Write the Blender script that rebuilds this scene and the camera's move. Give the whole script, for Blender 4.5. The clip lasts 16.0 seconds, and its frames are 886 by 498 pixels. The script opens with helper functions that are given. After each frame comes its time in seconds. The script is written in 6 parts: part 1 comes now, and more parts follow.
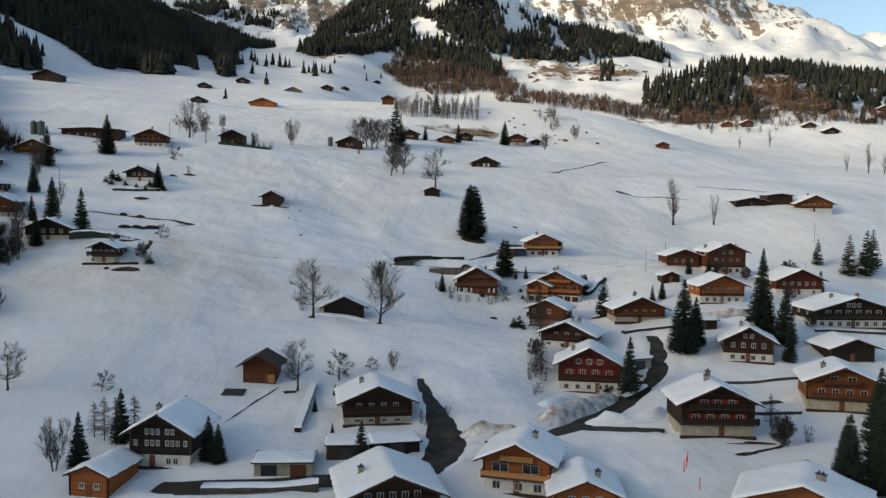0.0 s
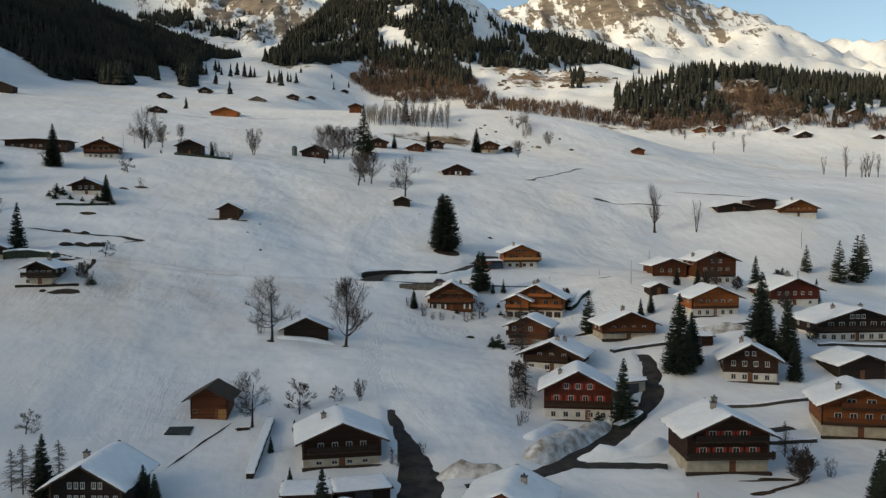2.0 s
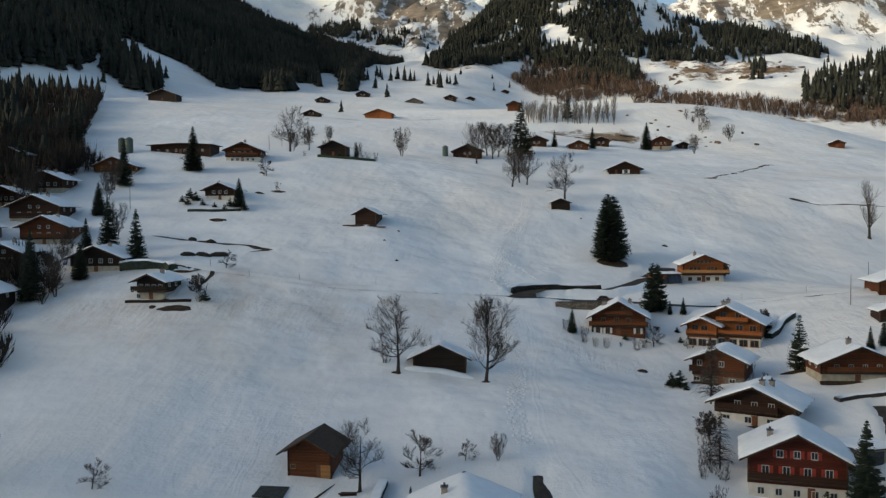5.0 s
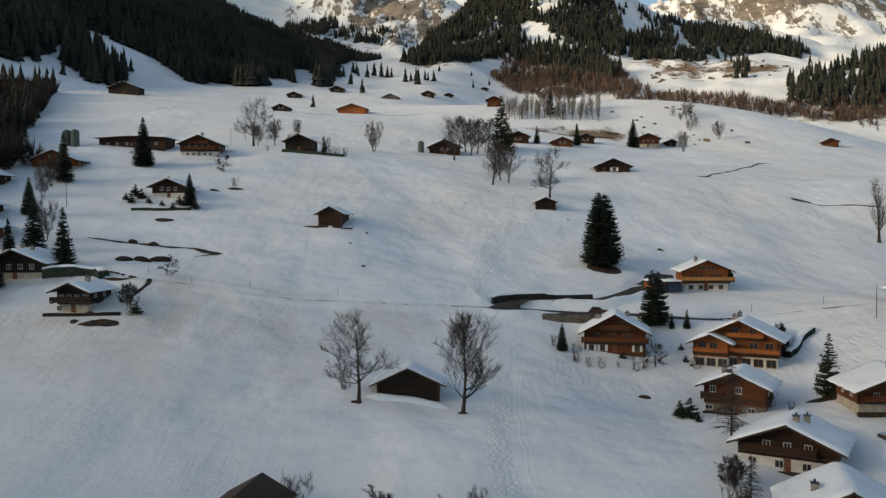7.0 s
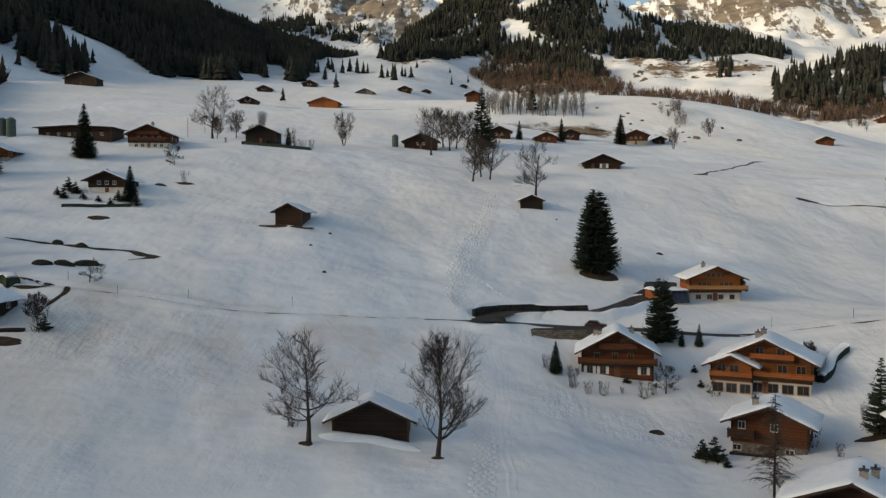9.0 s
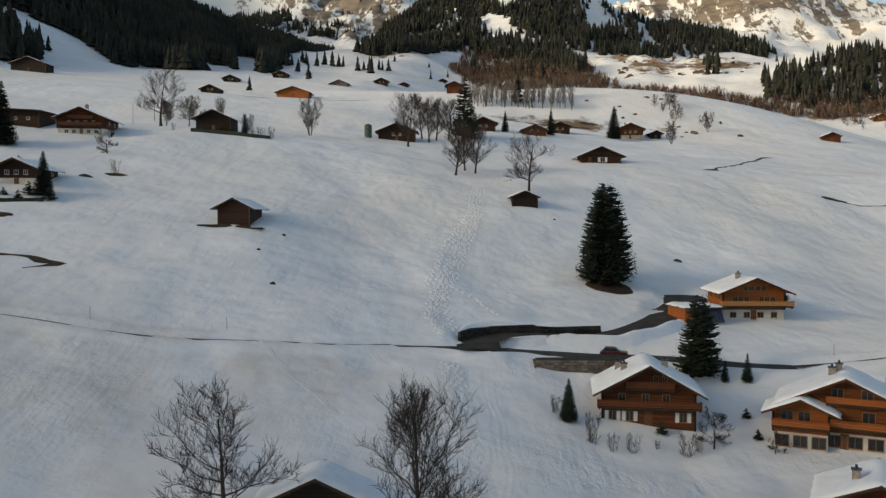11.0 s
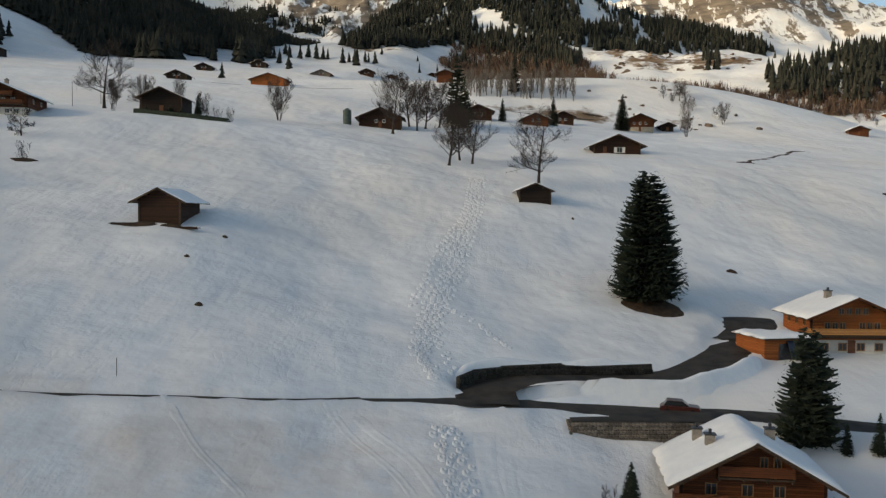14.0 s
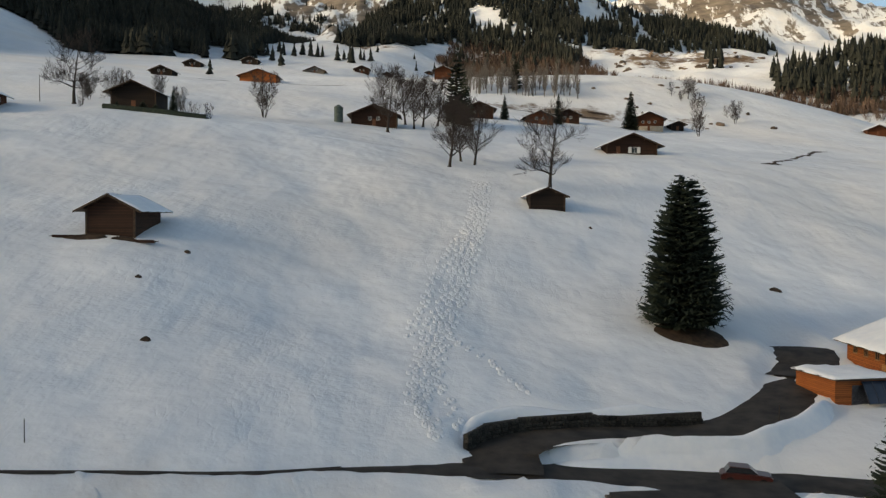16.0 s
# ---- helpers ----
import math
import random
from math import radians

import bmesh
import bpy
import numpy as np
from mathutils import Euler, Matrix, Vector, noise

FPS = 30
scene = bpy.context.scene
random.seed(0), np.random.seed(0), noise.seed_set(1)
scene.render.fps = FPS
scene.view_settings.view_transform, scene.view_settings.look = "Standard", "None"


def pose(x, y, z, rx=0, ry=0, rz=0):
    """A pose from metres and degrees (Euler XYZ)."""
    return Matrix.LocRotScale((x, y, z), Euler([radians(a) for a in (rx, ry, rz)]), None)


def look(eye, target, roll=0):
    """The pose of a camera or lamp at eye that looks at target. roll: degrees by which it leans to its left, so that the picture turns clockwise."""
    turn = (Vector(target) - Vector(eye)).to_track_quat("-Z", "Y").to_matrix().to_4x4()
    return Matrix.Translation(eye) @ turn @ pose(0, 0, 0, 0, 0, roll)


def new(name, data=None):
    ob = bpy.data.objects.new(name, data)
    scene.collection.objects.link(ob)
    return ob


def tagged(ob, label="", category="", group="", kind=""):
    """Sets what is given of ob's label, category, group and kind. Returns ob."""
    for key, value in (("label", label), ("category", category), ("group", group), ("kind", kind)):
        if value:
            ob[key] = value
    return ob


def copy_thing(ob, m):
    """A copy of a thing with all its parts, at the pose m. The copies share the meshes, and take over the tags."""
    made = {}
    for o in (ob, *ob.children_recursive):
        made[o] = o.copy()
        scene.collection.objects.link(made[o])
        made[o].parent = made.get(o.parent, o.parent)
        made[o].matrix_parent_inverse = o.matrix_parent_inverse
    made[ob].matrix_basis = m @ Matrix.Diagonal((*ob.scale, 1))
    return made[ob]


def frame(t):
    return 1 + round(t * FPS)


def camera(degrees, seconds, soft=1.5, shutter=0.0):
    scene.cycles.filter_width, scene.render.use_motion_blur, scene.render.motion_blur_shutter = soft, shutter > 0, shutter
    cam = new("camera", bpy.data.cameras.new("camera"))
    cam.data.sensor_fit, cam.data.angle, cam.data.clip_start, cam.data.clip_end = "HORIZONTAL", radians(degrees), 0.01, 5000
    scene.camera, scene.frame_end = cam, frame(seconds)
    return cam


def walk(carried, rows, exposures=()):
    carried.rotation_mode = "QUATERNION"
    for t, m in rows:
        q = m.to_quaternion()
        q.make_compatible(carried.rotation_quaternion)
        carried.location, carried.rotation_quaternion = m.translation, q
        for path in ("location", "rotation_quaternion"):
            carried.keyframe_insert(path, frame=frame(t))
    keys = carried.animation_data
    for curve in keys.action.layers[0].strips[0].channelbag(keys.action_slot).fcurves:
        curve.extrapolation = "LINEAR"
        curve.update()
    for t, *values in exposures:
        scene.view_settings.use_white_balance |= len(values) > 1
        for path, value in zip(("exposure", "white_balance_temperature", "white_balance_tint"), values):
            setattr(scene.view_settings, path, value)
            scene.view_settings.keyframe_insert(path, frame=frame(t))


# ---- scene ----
cam = camera(55.3, 16.0, 1.35)

PATH = [
    (0.0, (0.00, 0.00, 50.00), (7.59, 99.56, 44.45), 0.76),
    (0.5, (-0.00, 3.59, 49.86), (8.64, 102.96, 42.80), -0.99),
    (1.0, (0.23, 7.71, 49.76), (10.08, 106.92, 41.96), -0.63),
    (1.5, (0.80, 12.81, 49.79), (11.17, 111.97, 42.02), 0.02),
    (2.0, (1.64, 18.55, 49.85), (12.54, 117.86, 45.55), -0.11),
    (2.5, (2.69, 24.60, 49.91), (14.12, 123.85, 45.73), -0.19),
    (3.0, (3.88, 30.78, 49.94), (15.80, 129.99, 45.91), -1.25),
    (3.5, (5.00, 37.06, 49.94), (3.09, 136.96, 46.10), -0.48),
    (4.0, (5.86, 43.37, 49.94), (-1.79, 143.01, 46.21), -0.07),
    (4.2, (6.03, 45.91, 49.93), (-2.66, 145.46, 46.21), -0.49),
    (6.5, (5.63, 75.15, 49.95), (-1.17, 174.85, 46.30), -0.44),
    (7.0, (5.41, 81.47, 49.94), (-0.56, 181.23, 46.27), -0.34),
    (7.5, (5.21, 87.73, 49.92), (-0.00, 187.53, 46.21), -0.27),
    (8.0, (5.03, 93.93, 49.83), (0.48, 193.76, 46.15), -0.19),
    (8.5, (4.92, 100.43, 49.64), (0.96, 200.29, 46.04), -0.13),
    (9.0, (4.75, 107.85, 49.47), (1.40, 207.73, 45.92), -0.06),
    (11.5, (3.31, 150.67, 49.30), (3.02, 250.61, 45.76), 0.33),
    (12.0, (3.21, 158.23, 49.26), (3.21, 258.17, 45.77), 0.40),
    (12.5, (3.13, 164.63, 49.11), (3.35, 264.57, 45.66), 0.42),
    (13.0, (3.05, 170.38, 48.97), (3.43, 270.32, 45.55), 0.45),
    (13.5, (2.86, 175.95, 48.91), (3.40, 275.89, 45.47), 0.48),
    (14.0, (2.69, 181.18, 48.84), (3.37, 281.12, 45.41), 0.51),
    (14.5, (2.56, 185.95, 48.88), (3.36, 285.89, 45.43), 0.56),
    (15.0, (2.46, 190.46, 49.10), (3.35, 290.40, 45.68), 0.55),
    (15.5, (2.31, 195.16, 49.63), (3.32, 295.09, 46.20), 0.60),
    (16.0, (2.15, 200.00, 50.38), (3.25, 299.93, 46.94), 0.58),
]
walk(cam, [(t, look(eye, target, roll)) for t, eye, target, roll in PATH],
     exposures=[(0, 1.05, 7250, 2), (0.5, 0.95, 7350, 1), (1, 0.86, 7600, 1), (2, 0.84, 7650, 1), (3, 0.82, 7600, 1), (4, 0.82, 7150, 0), (6.5, 0.85, 7500, 2), (9, 0.82, 7850, 3), (16, 0.82, 7900, 3)])

# ---- light ----
world = bpy.data.worlds.new("sky")
scene.world = world
world.use_nodes = True
SUN_EL, SUN_AZ = radians(14), radians(-112)   # a low sun, left and behind, hidden by an unseen crest raised for that
nt = world.node_tree
sky = nt.nodes.new("ShaderNodeTexSky")
sky.sky_type, sky.sun_disc, sky.sun_elevation, sky.sun_rotation = "NISHITA", False, SUN_EL, SUN_AZ
sky.altitude, sky.air_density, sky.dust_density = 1100, 0.75, 4.0
bg = nt.nodes["Background"]
bg.inputs["Strength"].default_value = 0.12
nt.links.new(sky.outputs[0], bg.inputs["Color"])
sun = new("sun", bpy.data.lights.new("sun", "SUN"))
sun.data.energy, sun.data.angle, sun.data.color = 2.0, radians(14), (1.0, 0.86, 0.70)
sd = Vector((math.sin(SUN_AZ) * math.cos(SUN_EL), math.cos(SUN_AZ) * math.cos(SUN_EL), math.sin(SUN_EL)))
sun.matrix_world = look(sd * 100, (0, 0, 0))


# ---- materials ----
class Nodes:
    """A material and short ways to add its nodes."""

    def __init__(self, name, rough=0.8, metal=0.0):
        self.m = bpy.data.materials.new(name)
        self.m.use_nodes = True
        self.t = self.m.node_tree
        self.b = self.t.nodes["Principled BSDF"]
        self.b.inputs["Roughness"].default_value, self.b.inputs["Metallic"].default_value = rough, metal
        self.b.inputs["Specular IOR Level"].default_value = 0.5 if rough < 0.6 else 0.2

    def add(self, kind, **inputs):
        n = self.t.nodes.new(kind)
        for k, v in inputs.items():
            n.inputs[k.replace("_", " ")].default_value = v
        return n

    def link(self, a, b):
        self.t.links.new(a, b)

    def coords(self, stretch=(1, 1, 1), space="Object"):
        tc, mp = self.add("ShaderNodeTexCoord"), self.add("ShaderNodeMapping")
        mp.inputs["Scale"].default_value = stretch
        self.link(tc.outputs[space], mp.inputs["Vector"])
        return mp.outputs[0]

    def noise(self, vec, scale, detail=5, rough=0.55):
        n = self.add("ShaderNodeTexNoise", Scale=scale, Detail=detail, Roughness=rough)
        self.link(vec, n.inputs["Vector"])
        return n.outputs["Fac"]

    def ramp(self, fac, stops):
        r = self.add("ShaderNodeValToRGB")
        e = r.color_ramp.elements
        while len(e) < len(stops):
            e.new(0.5)
        for k, (p, c) in enumerate(stops):
            e[k].position, e[k].color = p, (*c, 1)
        self.link(fac, r.inputs[0])
        return r.outputs[0]

    def math(self, op, a, b=None):
        n = self.add("ShaderNodeMath")
        n.operation = op
        for k, v in enumerate((a, b)):
            if v is None:
                continue
            if isinstance(v, (int, float)):
                n.inputs[k].default_value = v
            else:
                self.link(v, n.inputs[k])
        return n.outputs[0]

    def mix(self, fac, a, b, kind="MIX"):
        n = self.add("ShaderNodeMix")
        n.data_type, n.blend_type = "RGBA", kind
        for i, v in ((0, fac), (6, a), (7, b)):
            if isinstance(v, (int, float)):
                n.inputs[i].default_value = v
            elif isinstance(v, tuple):
                n.inputs[i].default_value = (*v, 1)
            else:
                self.link(v, n.inputs[i])
        return n.outputs[2]

    def vary(self, colour, amount):
        oi, hs, mr = self.add("ShaderNodeObjectInfo"), self.add("ShaderNodeHueSaturation"), self.add("ShaderNodeMapRange")
        mr.inputs["To Min"].default_value, mr.inputs["To Max"].default_value = 1 - amount, 1 + amount
        self.link(oi.outputs["Random"], mr.inputs["Value"])
        self.link(mr.outputs[0], hs.inputs["Value"])
        self.link(colour, hs.inputs["Color"])
        return hs.outputs[0]

    def bump(self, height, strength, distance):
        n = self.add("ShaderNodeBump", Strength=strength, Distance=distance)
        self.link(height, n.inputs["Height"])
        self.link(n.outputs[0], self.b.inputs["Normal"])

    def colour(self, c):
        self.link(c, self.b.inputs["Base Color"])
        return self.m


def ground_material():
    k = Nodes("snow_field", 0.7)
    v = k.coords()
    place = k.add("ShaderNodeSeparateXYZ")
    k.link(k.coords(), place.inputs[0])
    clamp = lambda f: k.math("MINIMUM", k.math("MAXIMUM", f, 0.0), 1.0)
    # snow colour: grey-blue and warm stretches imitate soft shade; grains; earth below the lane
    fine, mid, big = k.noise(v, 1.6, 6), k.noise(v, 0.22, 5), k.noise(v, 0.035, 4)
    snow = k.ramp(mid, [(0.3, (0.775, 0.788, 0.805)), (0.7, (0.862, 0.866, 0.868))])
    snow = k.mix(k.ramp(big, [(0.42, (0, 0, 0)), (0.60, (1, 1, 1))]), snow, (0.735, 0.748, 0.765))
    snow = k.mix(k.ramp(k.noise(k.coords((0.016, 0.011, 0.02)), 1.0, 4), [(0.45, (0, 0, 0)), (0.65, (0.8, 0.8, 0.8))]), snow, (0.81, 0.78, 0.745))
    north = clamp(k.math("DIVIDE", k.math("SUBTRACT", 266.0, place.outputs[1]), 5.0))
    south = clamp(k.math("DIVIDE", k.math("SUBTRACT", place.outputs[1], 205.0), 30.0))
    below = k.math("MULTIPLY", north, south)
    west = clamp(k.math("DIVIDE", k.math("SUBTRACT", 10.0, place.outputs[0]), 12.0))
    dirt = k.ramp(k.noise(k.coords((0.06, 0.045, 0.05)), 1.0, 6, 0.65), [(0.44, (0, 0, 0)), (0.66, (1, 1, 1))])
    snow = k.mix(k.math("MULTIPLY", k.math("MULTIPLY", k.math("MULTIPLY", below, west), dirt), 0.8), snow, (0.62, 0.555, 0.50))
    # earth and rock where the snow has gone
    at = k.add("ShaderNodeAttribute")
    at.attribute_name = "bare"
    high = clamp(k.math("MULTIPLY", k.math("SUBTRACT", place.outputs[1], 1700.0), 0.002))
    near_patch = k.math("ADD", k.math("MULTIPLY", k.noise(k.coords((0.09, 0.07, 0.12)), 1.0, 9, 0.72), 0.62), k.math("MULTIPLY", k.noise(k.coords((0.022, 0.006, 0.009)), 1.0, 6, 0.6), 0.38))
    crag = k.math("ADD", k.math("MULTIPLY", k.noise(k.coords((0.022, 0.005, 0.010)), 1.0, 8, 0.68), 0.7), k.math("MULTIPLY", k.noise(k.coords((0.07, 0.03, 0.04)), 1.0, 5, 0.6), 0.3))
    patch = k.math("ADD", k.math("MULTIPLY", near_patch, k.math("SUBTRACT", 1.0, high)), k.math("MULTIPLY", crag, high))
    fac = k.math("ADD", k.math("MULTIPLY", at.outputs["Fac"], 0.45), k.math("SUBTRACT", k.math("MULTIPLY", patch, 1.4), 1.02))
    fac = clamp(k.math("MULTIPLY", k.math("ADD", fac, k.math("MULTIPLY", high, -0.035)), k.math("ADD", 9.0, k.math("MULTIPLY", high, 6.0))))
    soil = k.ramp(k.noise(k.coords((0.06, 0.06, 0.25)), 1.0, 6), [(0.3, (0.10, 0.062, 0.035)), (0.5, (0.21, 0.135, 0.075)), (0.7, (0.30, 0.24, 0.18))])
    rock = k.ramp(k.noise(k.coords((0.02, 0.02, 0.08)), 1.0, 6), [(0.3, (0.085, 0.070, 0.058)), (0.7, (0.26, 0.215, 0.17))])
    soil = k.mix(high, soil, rock)
    # relief: wind ripples down the slope, old prints and slides in stretches, clods below the lane
    lines = k.noise(k.coords((0.5, 0.10, 0.3)), 1.0, 4)
    streak = k.noise(k.coords((1.1, 0.16, 0.4)), 1.0, 5)
    churn = k.ramp(k.noise(k.coords((0.02, 0.035, 0.03)), 1.0, 3), [(0.46, (0.08, 0.08, 0.08)), (0.66, (1, 1, 1))])
    bent = k.add("ShaderNodeMapping")
    bent.inputs["Scale"].default_value, bent.inputs["Rotation"].default_value = (0.55, 0.2, 0.4), (0, 0, 0.5)
    k.link(v, bent.inputs["Vector"])
    wave = k.math("ABSOLUTE", k.math("SUBTRACT", k.noise(bent.outputs[0], 1.0, 3, 0.5), 0.5))
    groove = k.ramp(wave, [(0.0, (0, 0, 0)), (0.055, (1, 1, 1))])
    trod = k.ramp(k.noise(k.coords((0.055, 0.04, 0.05)), 1.0, 3), [(0.53, (0, 0, 0)), (0.64, (1, 1, 1))])
    prints = k.math("MULTIPLY", groove, k.math("MULTIPLY", trod, 0.026))
    rough_ = k.math("MULTIPLY", k.math("ADD", k.math("MULTIPLY", fine, 0.13), k.math("ADD", k.math("MULTIPLY", lines, 0.26), k.math("MULTIPLY", streak, 0.08))), churn)
    clods = k.math("MULTIPLY", k.math("MULTIPLY", below, churn), k.math("ADD", k.math("MULTIPLY", k.noise(k.coords((0.9, 0.6, 0.8)), 1.0, 5, 0.6), 0.55), k.math("MULTIPLY", streak, 0.3)))
    h = k.math("ADD", k.math("ADD", k.math("ADD", rough_, clods), prints), k.math("ADD", k.math("ADD", k.math("MULTIPLY", mid, 0.38), k.math("MULTIPLY", k.noise(k.coords((0.075, 0.05, 0.06)), 1.0, 3), 1.9)), k.math("MULTIPLY", fine, 0.045)))
    k.bump(h, 0.75, 1.0)
    return k.colour(k.mix(fac, snow, soil))


def plain(name, c1, c2, scale, rough=0.8, bump=0.0, dist=0.03, stretch=(1, 1, 1), vary=0.0, metal=0.0):
    k = Nodes(name, rough, metal)
    f = k.noise(k.coords(stretch), scale, 6)
    c = k.ramp(f, [(0.32, c1), (0.68, c2)])
    if vary:
        c = k.vary(c, vary)
    if bump:
        k.bump(f, bump, dist)
    return k.colour(c)


def timber(name, c1, c2, plank=0.2):
    """Horizontal planks: dark joints, board to board change, grain and weather."""
    k = Nodes(name, 0.72)
    sep = k.add("ShaderNodeSeparateXYZ")
    k.link(k.coords(), sep.inputs[0])
    z = k.math("DIVIDE", sep.outputs[2], plank)
    edge = k.math("ABSOLUTE", k.math("SUBTRACT", k.math("FRACT", z), 0.5))
    joint = k.ramp(edge, [(0.40, (1, 1, 1)), (0.47, (0.25, 0.25, 0.25))])
    wn = k.add("ShaderNodeTexWhiteNoise")
    wn.noise_dimensions = "1D"
    k.link(k.math("FLOOR", z), wn.inputs["W"])
    grain = k.noise(k.coords((0.8, 0.8, 9)), 2.2, 5)
    blot = k.noise(k.coords((0.35, 0.35, 0.6)), 1.0, 4)
    f = k.math("ADD", k.math("MULTIPLY", grain, 0.55), k.math("ADD", k.math("MULTIPLY", blot, 0.35), k.math("MULTIPLY", wn.outputs["Value"], 0.25)))
    c = k.ramp(f, [(0.32, c1), (0.8, c2)])
    c = k.mix(1.0, c, joint, "MULTIPLY")
    k.bump(k.math("ADD", k.math("MULTIPLY", joint, 0.6), grain), 0.5, 0.03)
    return k.colour(k.vary(c, 0.10))


GROUND = ground_material()
SNOW = plain("roof_snow", (0.79, 0.81, 0.84), (0.87, 0.875, 0.88), 0.9, 0.7, 0.35, 0.12)
WOOD = {"black": timber("black_brown_timber", (0.010, 0.007, 0.0055), (0.034, 0.020, 0.013)),
        "dark": timber("dark_brown_timber", (0.016, 0.008, 0.005), (0.056, 0.024, 0.013)),
        "brown": timber("red_brown_timber", (0.058, 0.018, 0.007), (0.155, 0.050, 0.018)),
        "red": timber("dark_red_timber", (0.050, 0.010, 0.006), (0.135, 0.027, 0.014)),
        "honey": timber("honey_timber", (0.110, 0.032, 0.009), (0.260, 0.088, 0.024)),
        "orange": timber("orange_timber", (0.185, 0.050, 0.013), (0.39, 0.122, 0.034)),
        "pale": timber("pale_new_timber", (0.28, 0.12, 0.038), (0.44, 0.215, 0.080)),
        "grey": timber("weathered_grey_timber", (0.10, 0.085, 0.075), (0.20, 0.17, 0.14))}
EDGE = plain("roof_edge_wood", (0.035, 0.022, 0.015), (0.08, 0.05, 0.032), 3, 0.7, 0.2)
PLASTER = plain("pale_plaster", (0.30, 0.26, 0.20), (0.44, 0.39, 0.31), 0.8, 0.85, 0.15)
WHITEWASH = plain("white_plaster", (0.46, 0.43, 0.38), (0.60, 0.57, 0.52), 0.8, 0.85, 0.1)
STONE = plain("grey_stone", (0.075, 0.062, 0.051), (0.22, 0.185, 0.15), 2.5, 0.85, 0.6, 0.06, vary=0.35)
STONE_DARK = plain("mossy_dark_stone", (0.035, 0.031, 0.026), (0.11, 0.095, 0.078), 2.5, 0.85, 0.6, 0.06, vary=0.4)
STONE_WET = plain("wet_black_stone", (0.014, 0.013, 0.011), (0.055, 0.048, 0.040), 2.5, 0.8, 0.6, 0.06, vary=0.4)
MORTAR = plain("dark_mortar", (0.035, 0.03, 0.026), (0.07, 0.06, 0.05), 3, 0.9, 0.3)
GLASS = plain("window_glass", (0.018, 0.02, 0.024), (0.04, 0.044, 0.05), 0.7, 0.08)
FRAME = plain("white_window_frame", (0.40, 0.38, 0.35), (0.52, 0.50, 0.46), 3, 0.5)
FRAME_WOOD = plain("wooden_window_frame", (0.20, 0.10, 0.045), (0.30, 0.16, 0.07), 3, 0.6)
SHUTTER_RED = plain("red_shutter_paint", (0.22, 0.028, 0.018), (0.33, 0.05, 0.03), 3, 0.6)
SHUTTER_BROWN = plain("brown_shutter_paint", (0.11, 0.045, 0.022), (0.17, 0.07, 0.035), 3, 0.6)
SHUTTER_WHITE = plain("white_shutter_paint", (0.6, 0.58, 0.54), (0.72, 0.7, 0.66), 3, 0.6)
BRICK = plain("chimney_render", (0.20, 0.17, 0.14), (0.34, 0.29, 0.24), 3, 0.85, 0.3)
METAL = plain("dull_metal", (0.05, 0.05, 0.055), (0.10, 0.10, 0.11), 4, 0.45, metal=0.8)
PLASTIC_RED = plain("red_marker_plastic", (0.62, 0.045, 0.03), (0.72, 0.07, 0.045), 3, 0.45)
ASPHALT = plain("wet_asphalt", (0.022, 0.0185, 0.0155), (0.064, 0.053, 0.043), 0.5, 0.75, 0.3, 0.02)
NEEDLE = plain("spruce_needles", (0.010, 0.016, 0.012), (0.038, 0.047, 0.030), 1.6, 0.75, vary=0.25)
PINE = plain("pine_needles", (0.012, 0.018, 0.010), (0.045, 0.050, 0.026), 1.6, 0.75, vary=0.25)
FOREST = plain("far_spruce_needles", (0.008, 0.011, 0.009), (0.032, 0.032, 0.023), 0.03, 0.8)
DIRTY = plain("ploughed_dirty_snow", (0.26, 0.21, 0.165), (0.80, 0.79, 0.78), 0.55, 0.8, 0.7, 0.25)
BIRCH = plain("pale_birch_twigs", (0.10, 0.085, 0.072), (0.20, 0.175, 0.15), 2, 0.85)
BARK = plain("grey_brown_bark", (0.022, 0.017, 0.014), (0.065, 0.050, 0.040), 4, 0.85, 0.5, 0.02)
TWIG = plain("bare_twigs", (0.030, 0.023, 0.019), (0.072, 0.054, 0.045), 2, 0.85)
BRUSH = plain("brown_bare_woods", (0.045, 0.030, 0.023), (0.135, 0.088, 0.064), 0.05, 0.85)
BRUSH_DARK = plain("dark_bare_thicket", (0.014, 0.011, 0.009), (0.046, 0.034, 0.027), 0.2, 0.85)
SOIL = plain("bare_soil", (0.024, 0.017, 0.012), (0.075, 0.048, 0.031), 1.1, 0.9, 0.6, 0.08)
CAR_RED = plain("red_car_paint", (0.050, 0.013, 0.010), (0.070, 0.018, 0.013), 2, 0.3)
CAR_WHITE = plain("white_car_paint", (0.62, 0.62, 0.6), (0.7, 0.7, 0.68), 2, 0.3)
RUBBER = plain("black_rubber", (0.012, 0.012, 0.012), (0.025, 0.025, 0.025), 5, 0.8)
SOLAR = plain("blue_solar_panel", (0.02, 0.028, 0.045), (0.035, 0.046, 0.07), 1, 0.25)
ROCK = plain("brown_rock", (0.065, 0.048, 0.037), (0.20, 0.145, 0.108), 0.12, 0.9, 0.8, 0.8)

